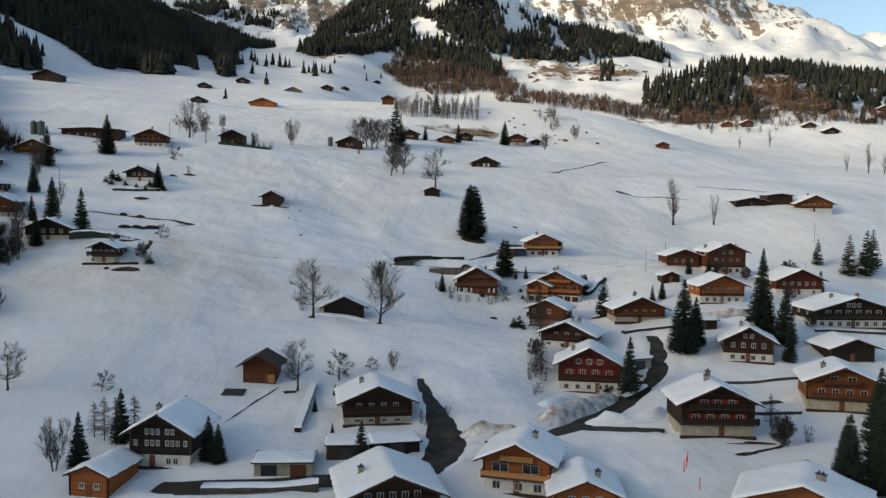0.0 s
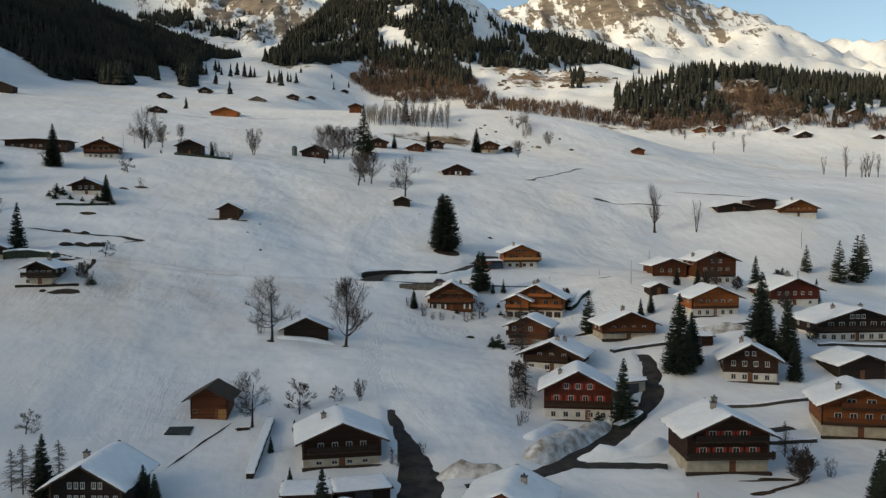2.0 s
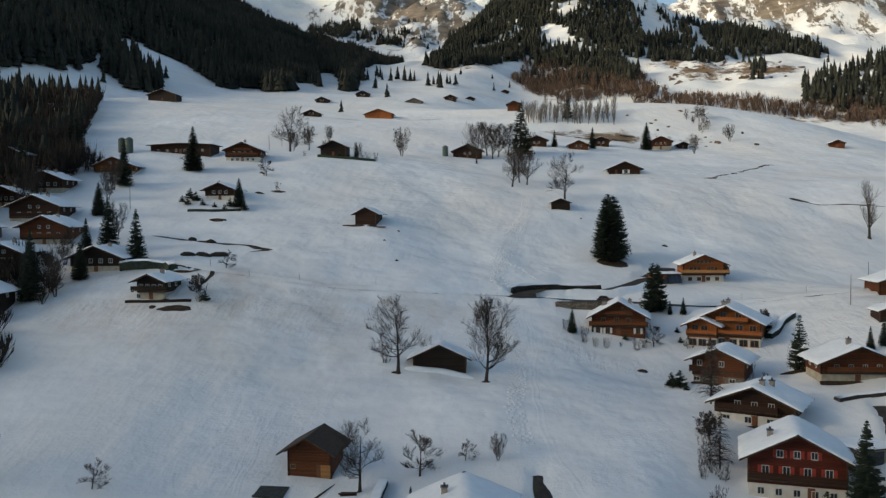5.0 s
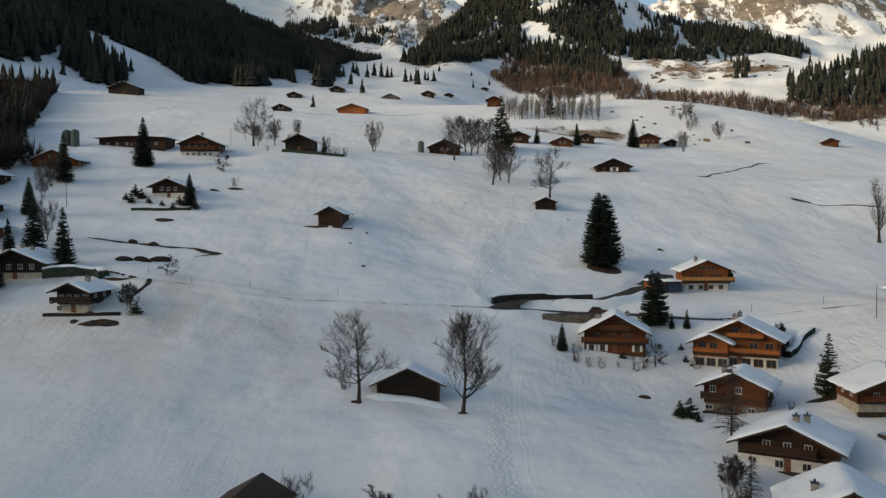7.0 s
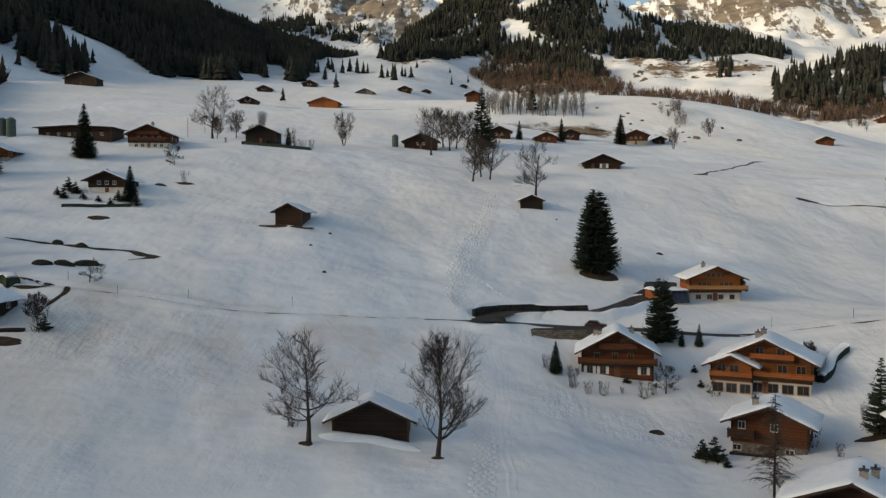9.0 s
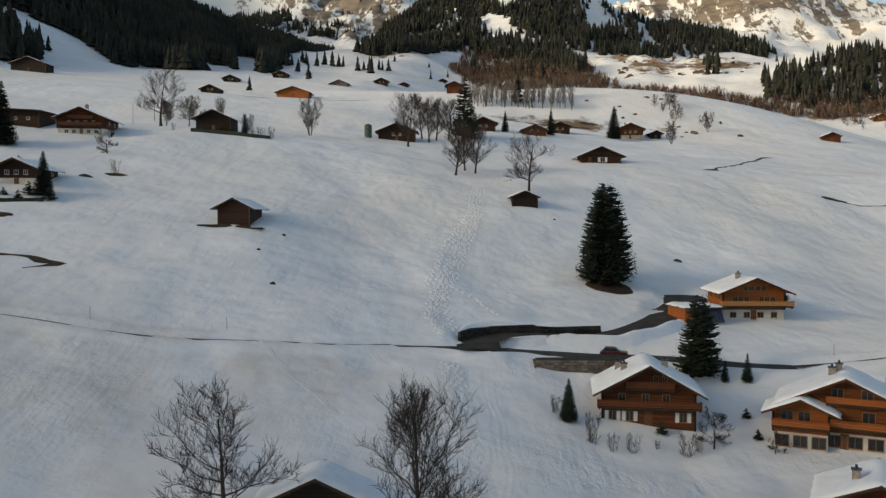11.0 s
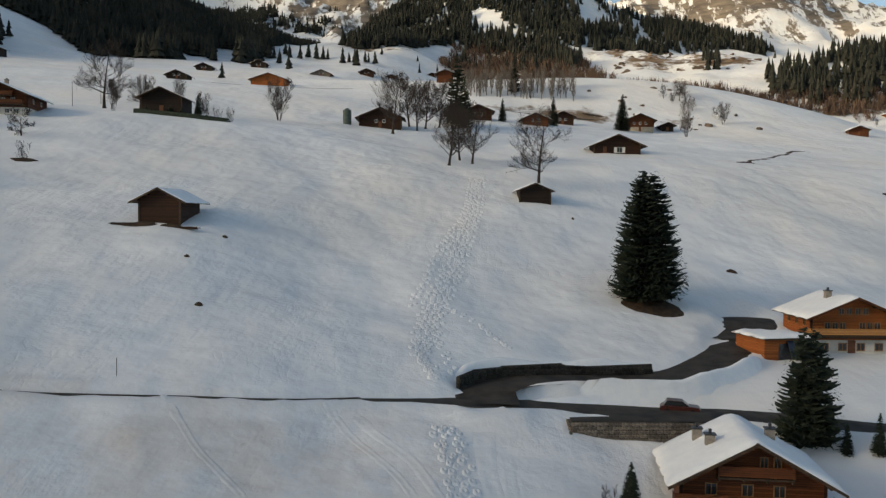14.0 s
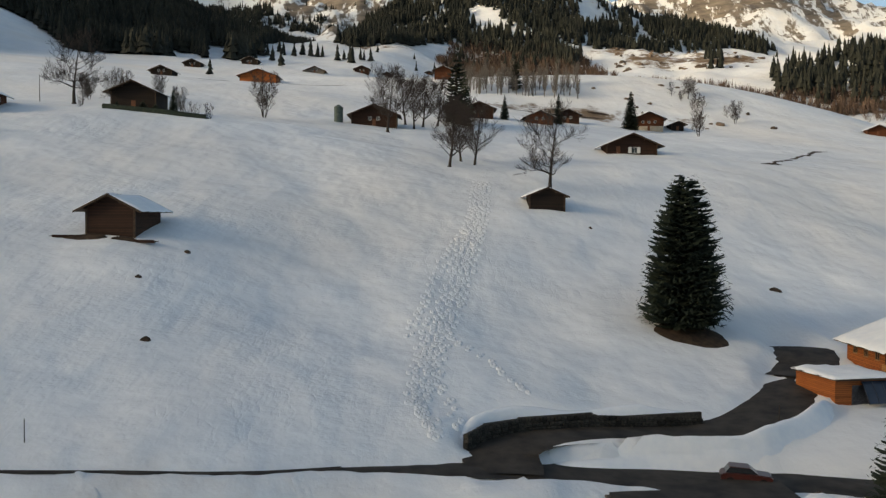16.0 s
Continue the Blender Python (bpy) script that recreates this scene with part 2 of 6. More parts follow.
# ---- ground ----
# height along the slope, sideways tilt, and local swells (x, y, radius, height)
PROFILE = [(-3000, 60), (-600, -22), (0, -9), (100, 0.5), (140, 6.5), (172, 12), (200, 18.6), (230, 23.5), (262, 30.8), (300, 38.6), (346, 53.5),
           (390, 67.4), (440, 75.2), (540, 96), (640, 106), (760, 122), (1000, 168), (1200, 205), (1450, 255), (1700, 300), (2400, 430), (3300, 645), (4300, 640)]
TILT = [(0, 0.037), (140, 0.037), (185, -0.005), (230, -0.032), (300, -0.103), (350, -0.087), (420, -0.064), (620, -0.107), (800, -0.05), (1100, 0)]
SWELLS = [(-75, 245, 30, 2.9), (30, 242, 28, -3.6), (105, 255, 35, 5.5), (190, 365, 45, 5.5), (-16, 176, 22, 0.3), (45, 177, 12, -4.2),
          (-37, 308, 18, 3.9), (52, 246, 16, -2.6), (-88, 322, 18, 2.4), (-230, 622, 60, 2), (12, 398, 18, -2.8), (125, 350, 30, -4.4), (-68, 398, 25, 1.6), (88, 540, 40, -3.4), (25, 228, 25, -1.1),
          (-24, 185, 20, -3.1), (190, 560, 60, 3.8)]
# hills and peaks beyond the meadows (x, y, half-length across, half-length ahead, height)
HILLS = [(120, 645, 110, 45, 30), (100, 1690, 110, 240, 225), (395, 1680, 185, 210, 92), (480, 930, 170, 120, 34), (1090, 3356, 390, 480, 235),
         (-360, 3300, 460, 600, 300), (620, 1150, 200, 160, 25), (260, 1130, 150, 110, 22)]
FOOT = [(-3000, -500), (0, -430), (300, -340), (560, -310), (640, -275), (1060, -215), (1350, -190), (1600, -190), (2000, -330), (3000, -700)]
# the high valley beside the flank lies above the meadow's line
VALLEY = [(615, 0), (700, 11), (790, 25), (930, 25), (1200, 44), (1500, 30), (1900, 16), (2400, 0)]
# crest heights, mostly out of view, set so that it shades valley and bowl
CREST = [(-3000, 900), (-500, 800), (-150, 560), (0, 360), (120, 200), (300, 190), (500, 240), (800, 265), (1000, 420), (1250, 850), (1700, 1050), (2300, 1100), (4300, 1150)]
# lanes: half width, then points along the middle
LANES = {
    "lane_across": ((0.5, 0.9, 2.0, 2.5, 2.5, 2.3, 1.8), [(-6, 266), (0, 267.4), (7, 269), (18, 270.5), (33, 271), (48, 268.6), (55, 268)]),
    "snowy_lane_beyond": (0.42, [(54, 268), (82, 269), (120, 276), (160, 288)]),
    "snowy_lane": (0.36, [(-150, 268), (-101, 261), (-68, 258.5), (-45, 257.5), (-28, 259.5), (-13, 263), (-5, 266)]),
    "lane_to_house": (2.8, [(8, 267.5), (8, 271.6), (11.5, 275.2), (18, 277.4), (29, 280.2), (36, 285), (43, 294), (49, 304)]),
    "forecourt": (3.4, [(43.5, 295), (47, 300), (48.5, 306)]),
    "yard": ((2.4, 3.6, 3.2, 3.0, 2.6, 2.0), [(-35, 135.5), (-28, 134.2), (-18, 133.6), (-9, 135), (0, 133.5), (6, 134)]),
    "drive": (1.7, [(36, 152), (40, 151), (46, 149.8), (52, 147.8)]),
    "upper_drive": (1.3, [(66, 164), (73, 160.5), (80.5, 161.5)]),
    "village_lane": ((0.7, 1.0, 1.5, 2.4, 3.4, 3.2, 2.6, 2.2), [(9.1, 178.5), (9.8, 171.9), (11.2, 163), (12.0, 156), (12.4, 149), (11.4, 143), (8, 137), (4, 131)]),
    "lower_lane": ((0.9, 1.2, 1.8, 2.0, 2.0, 1.9, 1.7, 1.5, 1.3), [(19, 146.2), (26, 146.6), (32.8, 149.4), (43, 159.7), (54.7, 174.3), (61.2, 180.8), (64, 187), (66, 194), (67.5, 203)]),
}


def eased(y, table):
    """Smooth curve through a table of (y, value)."""
    k, v = np.array(table, float).T
    h = np.diff(k)
    d = np.diff(v) / h
    s = np.concatenate([[d[0]], np.where(d[1:] * d[:-1] > 0, 2 * d[1:] * d[:-1] / np.where(d[1:] + d[:-1] == 0, 1, d[1:] + d[:-1]), 0), [d[-1]]])
    y = np.clip(y, k[0], k[-1])
    i = np.clip(np.searchsorted(k, y) - 1, 0, len(k) - 2)
    t = (y - k[i]) / h[i]
    return (v[i] * (1 + 2 * t) * (1 - t) ** 2 + s[i] * h[i] * t * (1 - t) ** 2 + v[i + 1] * t * t * (3 - 2 * t) + s[i + 1] * h[i] * t * t * (t - 1))


WAVES = {}


def ripple(x, y, size, seed):
    """Cheap smooth noise between -1 and 1."""
    if seed not in WAVES:
        r = np.random.RandomState(seed)
        WAVES[seed] = [(r.uniform(0, 6.283), r.uniform(0, 6.283), r.uniform(0.7, 1.4)) for _ in range(5)]
    z = 0
    for a, p, f in WAVES[seed]:
        z = z + np.sin((x * math.cos(a) + y * math.sin(a)) * f * 6.283 / size + p + 1.3 * np.sin((y * math.cos(a) - x * math.sin(a)) * 4.1 / size + p * 2))
    return z / 5


def slope(x, y):
    """Height of the hillside without its lanes."""
    x, y = np.asarray(x, float), np.asarray(y, float)
    z = eased(y, PROFILE) + np.clip(x, -260, 260) * np.interp(y, *np.array(TILT).T)
    for cx, cy, r, h in SWELLS:
        z = z + h * np.exp(-((x - cx) ** 2 + (y - cy) ** 2) / (2 * r * r))
    for cx, cy, rx, ry, h in HILLS:
        z = z + h * np.exp(-((x - cx) / rx) ** 2 / 2 - ((y - cy) / ry) ** 2 / 2)
    left = np.clip((50 - x) / 120, 0, 1)
    z = z + np.interp(y, *np.array(VALLEY).T) * left * left * (3 - 2 * left)
    far = np.clip((y - 640) / 700, 0, 1)
    z = z + far * (9 * ripple(x, y, 260, 3) + 6 * ripple(x, y, 90, 4) + 16 * np.clip((y - 1150) / 250, 0, 1) * (0.5 - np.abs(ripple(x, y, 330, 12))) + 8 * np.clip((y - 1150) / 250, 0, 1) * (0.5 - np.abs(ripple(x, y, 120, 13)))) + np.clip((y - 1900) / 900, 0, 1) * (55 * ripple(x, y, 520, 5) + 70 * (0.45 - np.abs(ripple(x, y, 420, 14))) + 42 * (0.45 - np.abs(ripple(x, y, 170, 15))) + 16 * ripple(x, y, 80, 6))
    u = eased(y, FOOT) - x
    top = eased(y, CREST)
    rise = np.interp(y, (-200, 100, 950, 1150, 1400, 1900), (1.05, 0.7, 0.7, 0.6, 0.36, 0.5)) * np.where(u > 0, u * u / (np.abs(u) + 60), 0)
    z = z + top * (1 - np.exp(-rise / top)) + np.clip(u / 300, 0, 1) * (14 * ripple(x, y, 170, 7) + 30 * ripple(x, y, 480, 8))
    band = np.exp(-((x - 270) / 110) ** 2 / 2 - ((y - 1110) / 110) ** 2 / 2) + 0.8 * np.exp(-((x - 418) / 50) ** 2 / 2 - ((y - 890) / 60) ** 2 / 2)
    z = z + band * (7 * ripple(x, y, 62, 41) + 7 * (0.5 - np.abs(ripple(x, y, 95, 42))))
    near = np.clip(1.3 - np.abs(y - 300) / 300, 0, 1)
    return z + near * (0.8 * ripple(x, y, 75, 17) + 0.8 * ripple(x, y, 38, 9) + 0.28 * ripple(x, y, 15, 10) + 0.09 * ripple(x, y, 6, 16))


def lane_middle(points):
    p = np.array(points, float)
    d = np.concatenate([[0], np.cumsum(np.hypot(*np.diff(p, axis=0).T))])
    t = np.linspace(0, d[-1], int(d[-1] / 1.5) + 2)
    q = np.stack([eased(t, list(zip(d, p[:, k]))) for k in (0, 1)], -1)
    z = slope(q[:, 0], q[:, 1])
    k = np.ones(9) / 9
    z = np.convolve(np.pad(z, 4, mode="edge"), k, "valid")
    return np.column_stack([q, z])


def lane_width(hw, points):
    """Half width at each place along the middle, from one number or one for each point."""
    p = np.array(points, float)
    d = np.concatenate([[0], np.cumsum(np.hypot(*np.diff(p, axis=0).T))])
    t = np.linspace(0, d[-1], int(d[-1] / 1.5) + 2)
    return np.interp(t, d, np.broadcast_to(np.array(hw, float), d.shape))


MIDDLES = {n: (lane_width(hw, p), lane_middle(p)) for n, (hw, p) in LANES.items()}


def ground(x, y):
    """Height of the snow at (x, y) with the lanes cut in and banks thrown up beside them."""
    single = np.ndim(x) == 0 and np.ndim(y) == 0
    x, y = np.broadcast_arrays(np.atleast_1d(np.asarray(x, float)), np.atleast_1d(np.asarray(y, float)))
    z = slope(x, y)
    ok = (x > -165) & (x < 175) & (y > 108) & (y < 320)
    if ok.any():
        px, py = x[ok], y[ok]
        d = np.full(px.shape, 1e9)
        lz = np.zeros(px.shape)
        for hw, m in MIDDLES.values():
            for s in range(0, len(px), 20000):
                e = np.hypot(px[s:s + 20000, None] - m[:, 0], py[s:s + 20000, None] - m[:, 1])
                e = e - hw
                k = e.argmin(1)
                e = e.min(1)
                lz[s:s + 20000] = np.where(e < d[s:s + 20000], m[k, 2], lz[s:s + 20000])
                d[s:s + 20000] = np.minimum(d[s:s + 20000], e)
        w = 1 - np.clip(d / 3.2, 0, 1)
        w = w * w * (3 - 2 * w)
        z = z.copy()
        z[ok] = z[ok] * (1 - w) + (lz - 0.25) * w + 0.75 * np.exp(-((d - 1.5) / 0.8) ** 2) * (0.8 + 0.16 * ripple(px, py, 7, 11))
    return float(z[0]) if single else z


def bare_cover(x, y, z):
    """How much of the snow has gone: steep, sunny banks and rock faces."""
    b = np.zeros_like(x)
    # bowl entries (y 2400, 2650): some rock, strengthened to imitate the bowl's shade
    for cx, cy, rx, ry, a in [(85, 1105, 55, 90, 1.15), (70, 1240, 60, 40, 0.7), (120, 1330, 170, 90, 0.45), (250, 1130, 80, 110, 0.92), (232, 1118, 22, 24, 1.3), (296, 1062, 34, 24, 1.4), (212, 1190, 18, 16, 1.2), (300, 1150, 45, 24, 1.0), (-70, 1150, 40, 26, 0.95), (-40, 1160, 30, 18, 0.9), (330, 822, 110, 24, 1.0), (418, 870, 40, 60, 1.3), (640, 1010, 160, 40, 0.85), (-60, 2400, 200, 330, 0.85),
                              (60, 565, 45, 14, 0.95), (1000, 3050, 620, 480, 1.03), (300, 1500, 260, 160, 0.5), (100, 1600, 160, 160, 0.55),
                              (-300, 2650, 300, 420, 1.05), (-350, 900, 120, 300, 0.45), (-12, 254, 9, 6, 0.42), (-48, 281, 14, 9, 0.42),
                              (95, 545, 16, 8, 0.5), (-140, 262, 30, 40, 0.42)]:
        b = np.maximum(b, a * np.exp(-((x - cx) / rx) ** 2 / 2 - ((y - cy) / ry) ** 2 / 2))
    gy, gx = np.gradient(z, y[:, 0], x[0])
    steep = np.clip((np.hypot(gx, gy) - 0.45) / 0.5, 0, 1) * np.clip((y - 900) / 600, 0, 1)
    return np.clip(np.maximum(b, 0.62 * steep), 0, 1.25)


def lattice(*spans):
    return np.unique(np.round(np.concatenate([np.arange(a, b, s) for a, b, s in spans]), 3))


def build_ground():
    xs = lattice((-2600, -420, 60), (-420, -150, 10), (-150, -60, 3), (-60, 90, 1.2), (90, 210, 3), (210, 700, 10), (700, 2601, 40))
    ys = lattice((-2600, -200, 60), (-200, 100, 10), (100, 125, 2.2), (125, 312, 1.2), (312, 430, 2.6), (430, 700, 6), (700, 1800, 14), (1800, 4301, 30))
    X, Y = np.meshgrid(xs, ys)
    Z = ground(X, Y)
    nx, ny = len(xs), len(ys)
    i = (np.arange(ny - 1)[:, None] * nx + np.arange(nx - 1)).ravel()
    me = bpy.data.meshes.new("ground")
    me.from_pydata(np.stack([X, Y, Z], -1).reshape(-1, 3).tolist(), [], np.stack([i, i + 1, i + nx + 1, i + nx], -1).tolist())
    me.polygons.foreach_set("use_smooth", [True] * len(me.polygons))
    me.attributes.new("bare", "FLOAT", "POINT").data.foreach_set("value", bare_cover(X, Y, Z).ravel())
    me.materials.append(GROUND)
    tagged(new("ground", me), "snow-covered alpine hillside rising to forested mountains and peaks", "ground", kind="structure")


build_ground()


def mesh_of(name, verts, faces, mat, smooth=False):
    me = bpy.data.meshes.new(name)
    me.from_pydata([tuple(v) for v in verts], [], [tuple(f) for f in faces])
    if smooth:
        me.polygons.foreach_set("use_smooth", [True] * len(me.polygons))
    me.materials.append(mat)
    return me


def build_lanes():
    for n, (hw, m) in MIDDLES.items():
        t = np.gradient(m[:, :2], axis=0)
        t /= np.linalg.norm(t, axis=1)[:, None]
        side = np.stack([t[:, 1], -t[:, 0]], -1)
        v, f = [], []
        for k in range(len(m)):
            wob = 0.07 * math.sin(k * 0.9) + 0.06 * math.sin(k * 2.3)
            for o, dz in ((-hw[k] - min(0.5, hw[k] * 0.3) + wob, -0.12), (-hw[k] * 0.5, 0.0), (0, 0.04), (hw[k] * 0.5, 0.0), (hw[k] + min(0.5, hw[k] * 0.3) + wob, -0.12)):
                v.append((m[k, 0] + side[k, 0] * o, m[k, 1] + side[k, 1] * o, m[k, 2] - 0.05 + dz))
        for k in range(len(m) - 1):
            for j in range(4):
                f.append((k * 5 + j, k * 5 + j + 1, k * 5 + j + 6, k * 5 + j + 5))
        tagged(new("road", mesh_of("road", v, f, ASPHALT, True)), "narrow cleared asphalt lane, dark and wet, between snow banks", "road", kind="structure")


build_lanes()


def strip(name, label, points, half, mat, lift=0.06):
    """A narrow uneven band that follows the ground."""
    m = lane_middle(points)
    t = np.gradient(m[:, :2], axis=0)
    t /= np.linalg.norm(t, axis=1)[:, None]
    k = np.arange(len(m))
    w = half * (0.8 + 0.3 * np.sin(k * 1.3) + 0.2 * np.sin(k * 0.47 + 1)) * np.clip(np.minimum(k, len(m) - 1 - k) / 3, 0.1, 1)
    rows = []
    for o in (-1, 0, 1):
        X, Y = m[:, 0] + t[:, 1] * o * w, m[:, 1] - t[:, 0] * o * w
        rows.append(np.column_stack([X, Y, ground(X, Y) + lift + (0.05 if o == 0 else -0.03)]))
    v = np.stack(rows, 1).reshape(-1, 3)
    f = [(i * 3 + j, i * 3 + j + 1, i * 3 + j + 4, i * 3 + j + 3) for i in range(len(m) - 1) for j in (0, 1)]
    return tagged(new(name, mesh_of(name, v, f, mat, True)), label, "path", kind="structure")


for line in ([(85, 408), (95, 428), (108, 448), (118, 462), (126, 475), (131, 477)],):
    strip("ditch", "dark meltwater ditch winding through the snowy meadow", line, 1.0, SOIL)
for line, hw_ in (([(-96, 287.4), (-91.3, 286.9), (-83.2, 286.3), (-73.9, 284.4), (-66.5, 283.6), (-60.2, 281.4)], 0.75), ([(-67, 283.2), (-63.5, 281.6), (-60.6, 281.2), (-65, 277.3)], 1.3), ([(-80.4, 262), (-74.4, 259.8), (-67.6, 257), (-66.9, 250), (-67.0, 246.7)], 0.6), ([(-78, 256.6), (-74, 256), (-70.5, 256.9)], 0.6),
                  ([(110, 381), (118, 378), (128, 377), (140, 374)], 0.5), ([(62, 136), (68, 138), (72, 140.5)], 0.5), ([(60, 139.6), (66, 139.4)], 0.35),
                  ([(28, 560), (50, 556), (74, 560)], 1.6), ([(150, 395), (165, 388), (182, 384)], 0.5), ([(-70, 600), (-62, 598), (-50, 601), (-40, 606)], 0.6), ([(-105, 585), (-95, 580), (-88, 574)], 0.7)):
    strip("bare_path", "narrow thawed path of bare earth in the snow", line, hw_, SOIL)


# ---- building blocks ----
def part(name, bm, mat, parent=None, label=""):
    me = bpy.data.meshes.new(name)
    bm.to_mesh(me)
    bm.free()
    me.materials.append(mat)
    ob = new(name, me)
    if parent:
        ob.parent = parent
    return tagged(ob, label)


def piece(name, me, parent, at=(0, 0, 0), turn=0.0, scale=(1, 1, 1)):
    ob = new(name, me)
    ob.parent = parent
    ob.location, ob.rotation_euler, ob.scale = at, (0, 0, turn), scale
    return ob


def box(bm, x0, x1, y0, y1, z0, z1, turn=None):
    m = Matrix.Translation(((x0 + x1) / 2, (y0 + y1) / 2, (z0 + z1) / 2)) @ Matrix.Diagonal((x1 - x0, y1 - y0, z1 - z0, 1))
    bmesh.ops.create_cube(bm, size=1, matrix=(turn @ m) if turn else m)
    return bm


def boxes(*rows):
    bm = bmesh.new()
    for r in rows:
        box(bm, *r)
    return bm


def prism(bm, outline, y0, y1):
    """A solid from an outline in x and z, drawn along y."""
    a = [bm.verts.new((x, y0, z)) for x, z in outline]
    b = [bm.verts.new((x, y1, z)) for x, z in outline]
    n = len(outline)
    bm.faces.new(a)
    bm.faces.new(b[::-1])
    for k in range(n):
        bm.faces.new((a[k], b[k], b[(k + 1) % n], a[(k + 1) % n]))
    bmesh.ops.recalc_face_normals(bm, faces=bm.faces)
    return bm


WINDOW_MESHES = {}


def window_meshes(w, h, frame):
    key = (round(w, 2), round(h, 2), frame.name)
    if key not in WINDOW_MESHES:
        b = 0.09
        gx, gz = (-w / 2, -w / 2 + b, -0.035, 0.035, w / 2 - b, w / 2), (-0.05, b, h - b, h)
        solid = {(i, j) for i in range(5) for j in range(3) if i in (0, 2, 4) or j != 1}
        bm = bmesh.new()
        at = {}

        def vert(i, j, y):
            if (i, j, y) not in at:
                at[i, j, y] = bm.verts.new((gx[i], y, gz[j]))
            return at[i, j, y]

        for i, j in solid:
            bm.faces.new([vert(*c, -0.07) for c in ((i, j), (i + 1, j), (i + 1, j + 1), (i, j + 1))])
            bm.faces.new([vert(*c, 0.05) for c in ((i, j + 1), (i + 1, j + 1), (i + 1, j), (i, j))])
            for (di, dj), (p, q) in (((-1, 0), ((i, j + 1), (i, j))), ((1, 0), ((i + 1, j), (i + 1, j + 1))), ((0, -1), ((i, j), (i + 1, j))), ((0, 1), ((i + 1, j + 1), (i, j + 1)))):
                if (i + di, j + dj) not in solid:
                    bm.faces.new([vert(*q, -0.07), vert(*p, -0.07), vert(*p, 0.05), vert(*q, 0.05)])
        me = bpy.data.meshes.new("window")
        bm.to_mesh(me)
        bm.free()
        me.materials.append(frame)
        bm = boxes((-w / 2 + 0.02, w / 2 - 0.02, -0.01, 0.03, 0.02, h - 0.02))
        pe = bpy.data.meshes.new("pane")
        bm.to_mesh(pe)
        bm.free()
        pe.materials.append(GLASS)
        WINDOW_MESHES[key] = (me, pe)
    return WINDOW_MESHES[key]


SHUTTER_MESHES = {}


def shutter_mesh(w, h, mat):
    key = (round(w, 2), round(h, 2), mat.name)
    if key not in SHUTTER_MESHES:
        bm = boxes((-w / 2, w / 2, -0.05, 0, 0, h), (-w / 2, w / 2, -0.075, -0.05, h * 0.15, h * 0.22), (-w / 2, w / 2, -0.075, -0.05, h * 0.78, h * 0.85))
        me = bpy.data.meshes.new("shutter")
        bm.to_mesh(me)
        bm.free()
        me.materials.append(mat)
        SHUTTER_MESHES[key] = me
    return SHUTTER_MESHES[key]


def add_window(house, x, y, z, w, h, turn=0.0, frame=None, shutters=None):
    me, pe = window_meshes(w, h, frame or FRAME)
    win = piece("window", me, house, (x, y, z), turn)
    piece("pane", pe, win)
    if shutters:
        sh = shutter_mesh(w * 0.48, h, shutters)
        for s in (-1, 1):
            piece("shutter", sh, win, (s * (w / 2 + w * 0.26), -0.02, 0))


def snow_layer(w, y0, y1, top, p, thick, seed):
    """The snow on a saddle roof: one soft, uneven layer with rounded rims."""
    r = random.Random(seed)
    nx, ny = 22, max(8, int((y1 - y0) / 0.9))
    v, f = [], []
    ph = r.uniform(0, 6)
    for j in range(ny + 1):
        for i in range(nx + 1):
            u, t = i / nx * 2 - 1, j / ny
            x, y = u * (w / 2 + 0.06), y0 + (y1 - y0) * t
            e = min(1, (1 - abs(u)) * 9, t * 11 + 0.02, (1 - t) * 11 + 0.02)
            e = math.sqrt(max(0.0, 1 - (1 - e) ** 2))
            lump = 0.75 + 0.3 * math.sin(x * 0.9 + ph) * math.sin(y * 0.8 + ph) + 0.16 * math.sin(x * 2.3 + y * 1.7 + ph * 3)
            rx = math.sqrt(x * x + 0.16) - 0.1
            x += 0.07 * math.sin(y * 2.1 + ph) * (abs(u) > 0.97)
            v.append((x, y, top - rx * p + 0.02 + thick * e * lump))
    base = len(v)
    for j in range(ny):
        for i in range(nx):
            a = j * (nx + 1) + i
            f.append((a, a + 1, a + nx + 2, a + nx + 1))
    rim = [i for i in range(nx + 1)] + [j * (nx + 1) + nx for j in range(1, ny + 1)] + [ny * (nx + 1) + i for i in range(nx - 1, -1, -1)] + [j * (nx + 1) for j in range(ny - 1, 0, -1)]
    for k in rim:
        x, y, z = v[k]
        v.append((x, y, top - abs(x) * p - 0.01))
    for k in range(len(rim)):
        f.append((rim[k], base + k, base + (k + 1) % len(rim), rim[(k + 1) % len(rim)]))
    return v, f


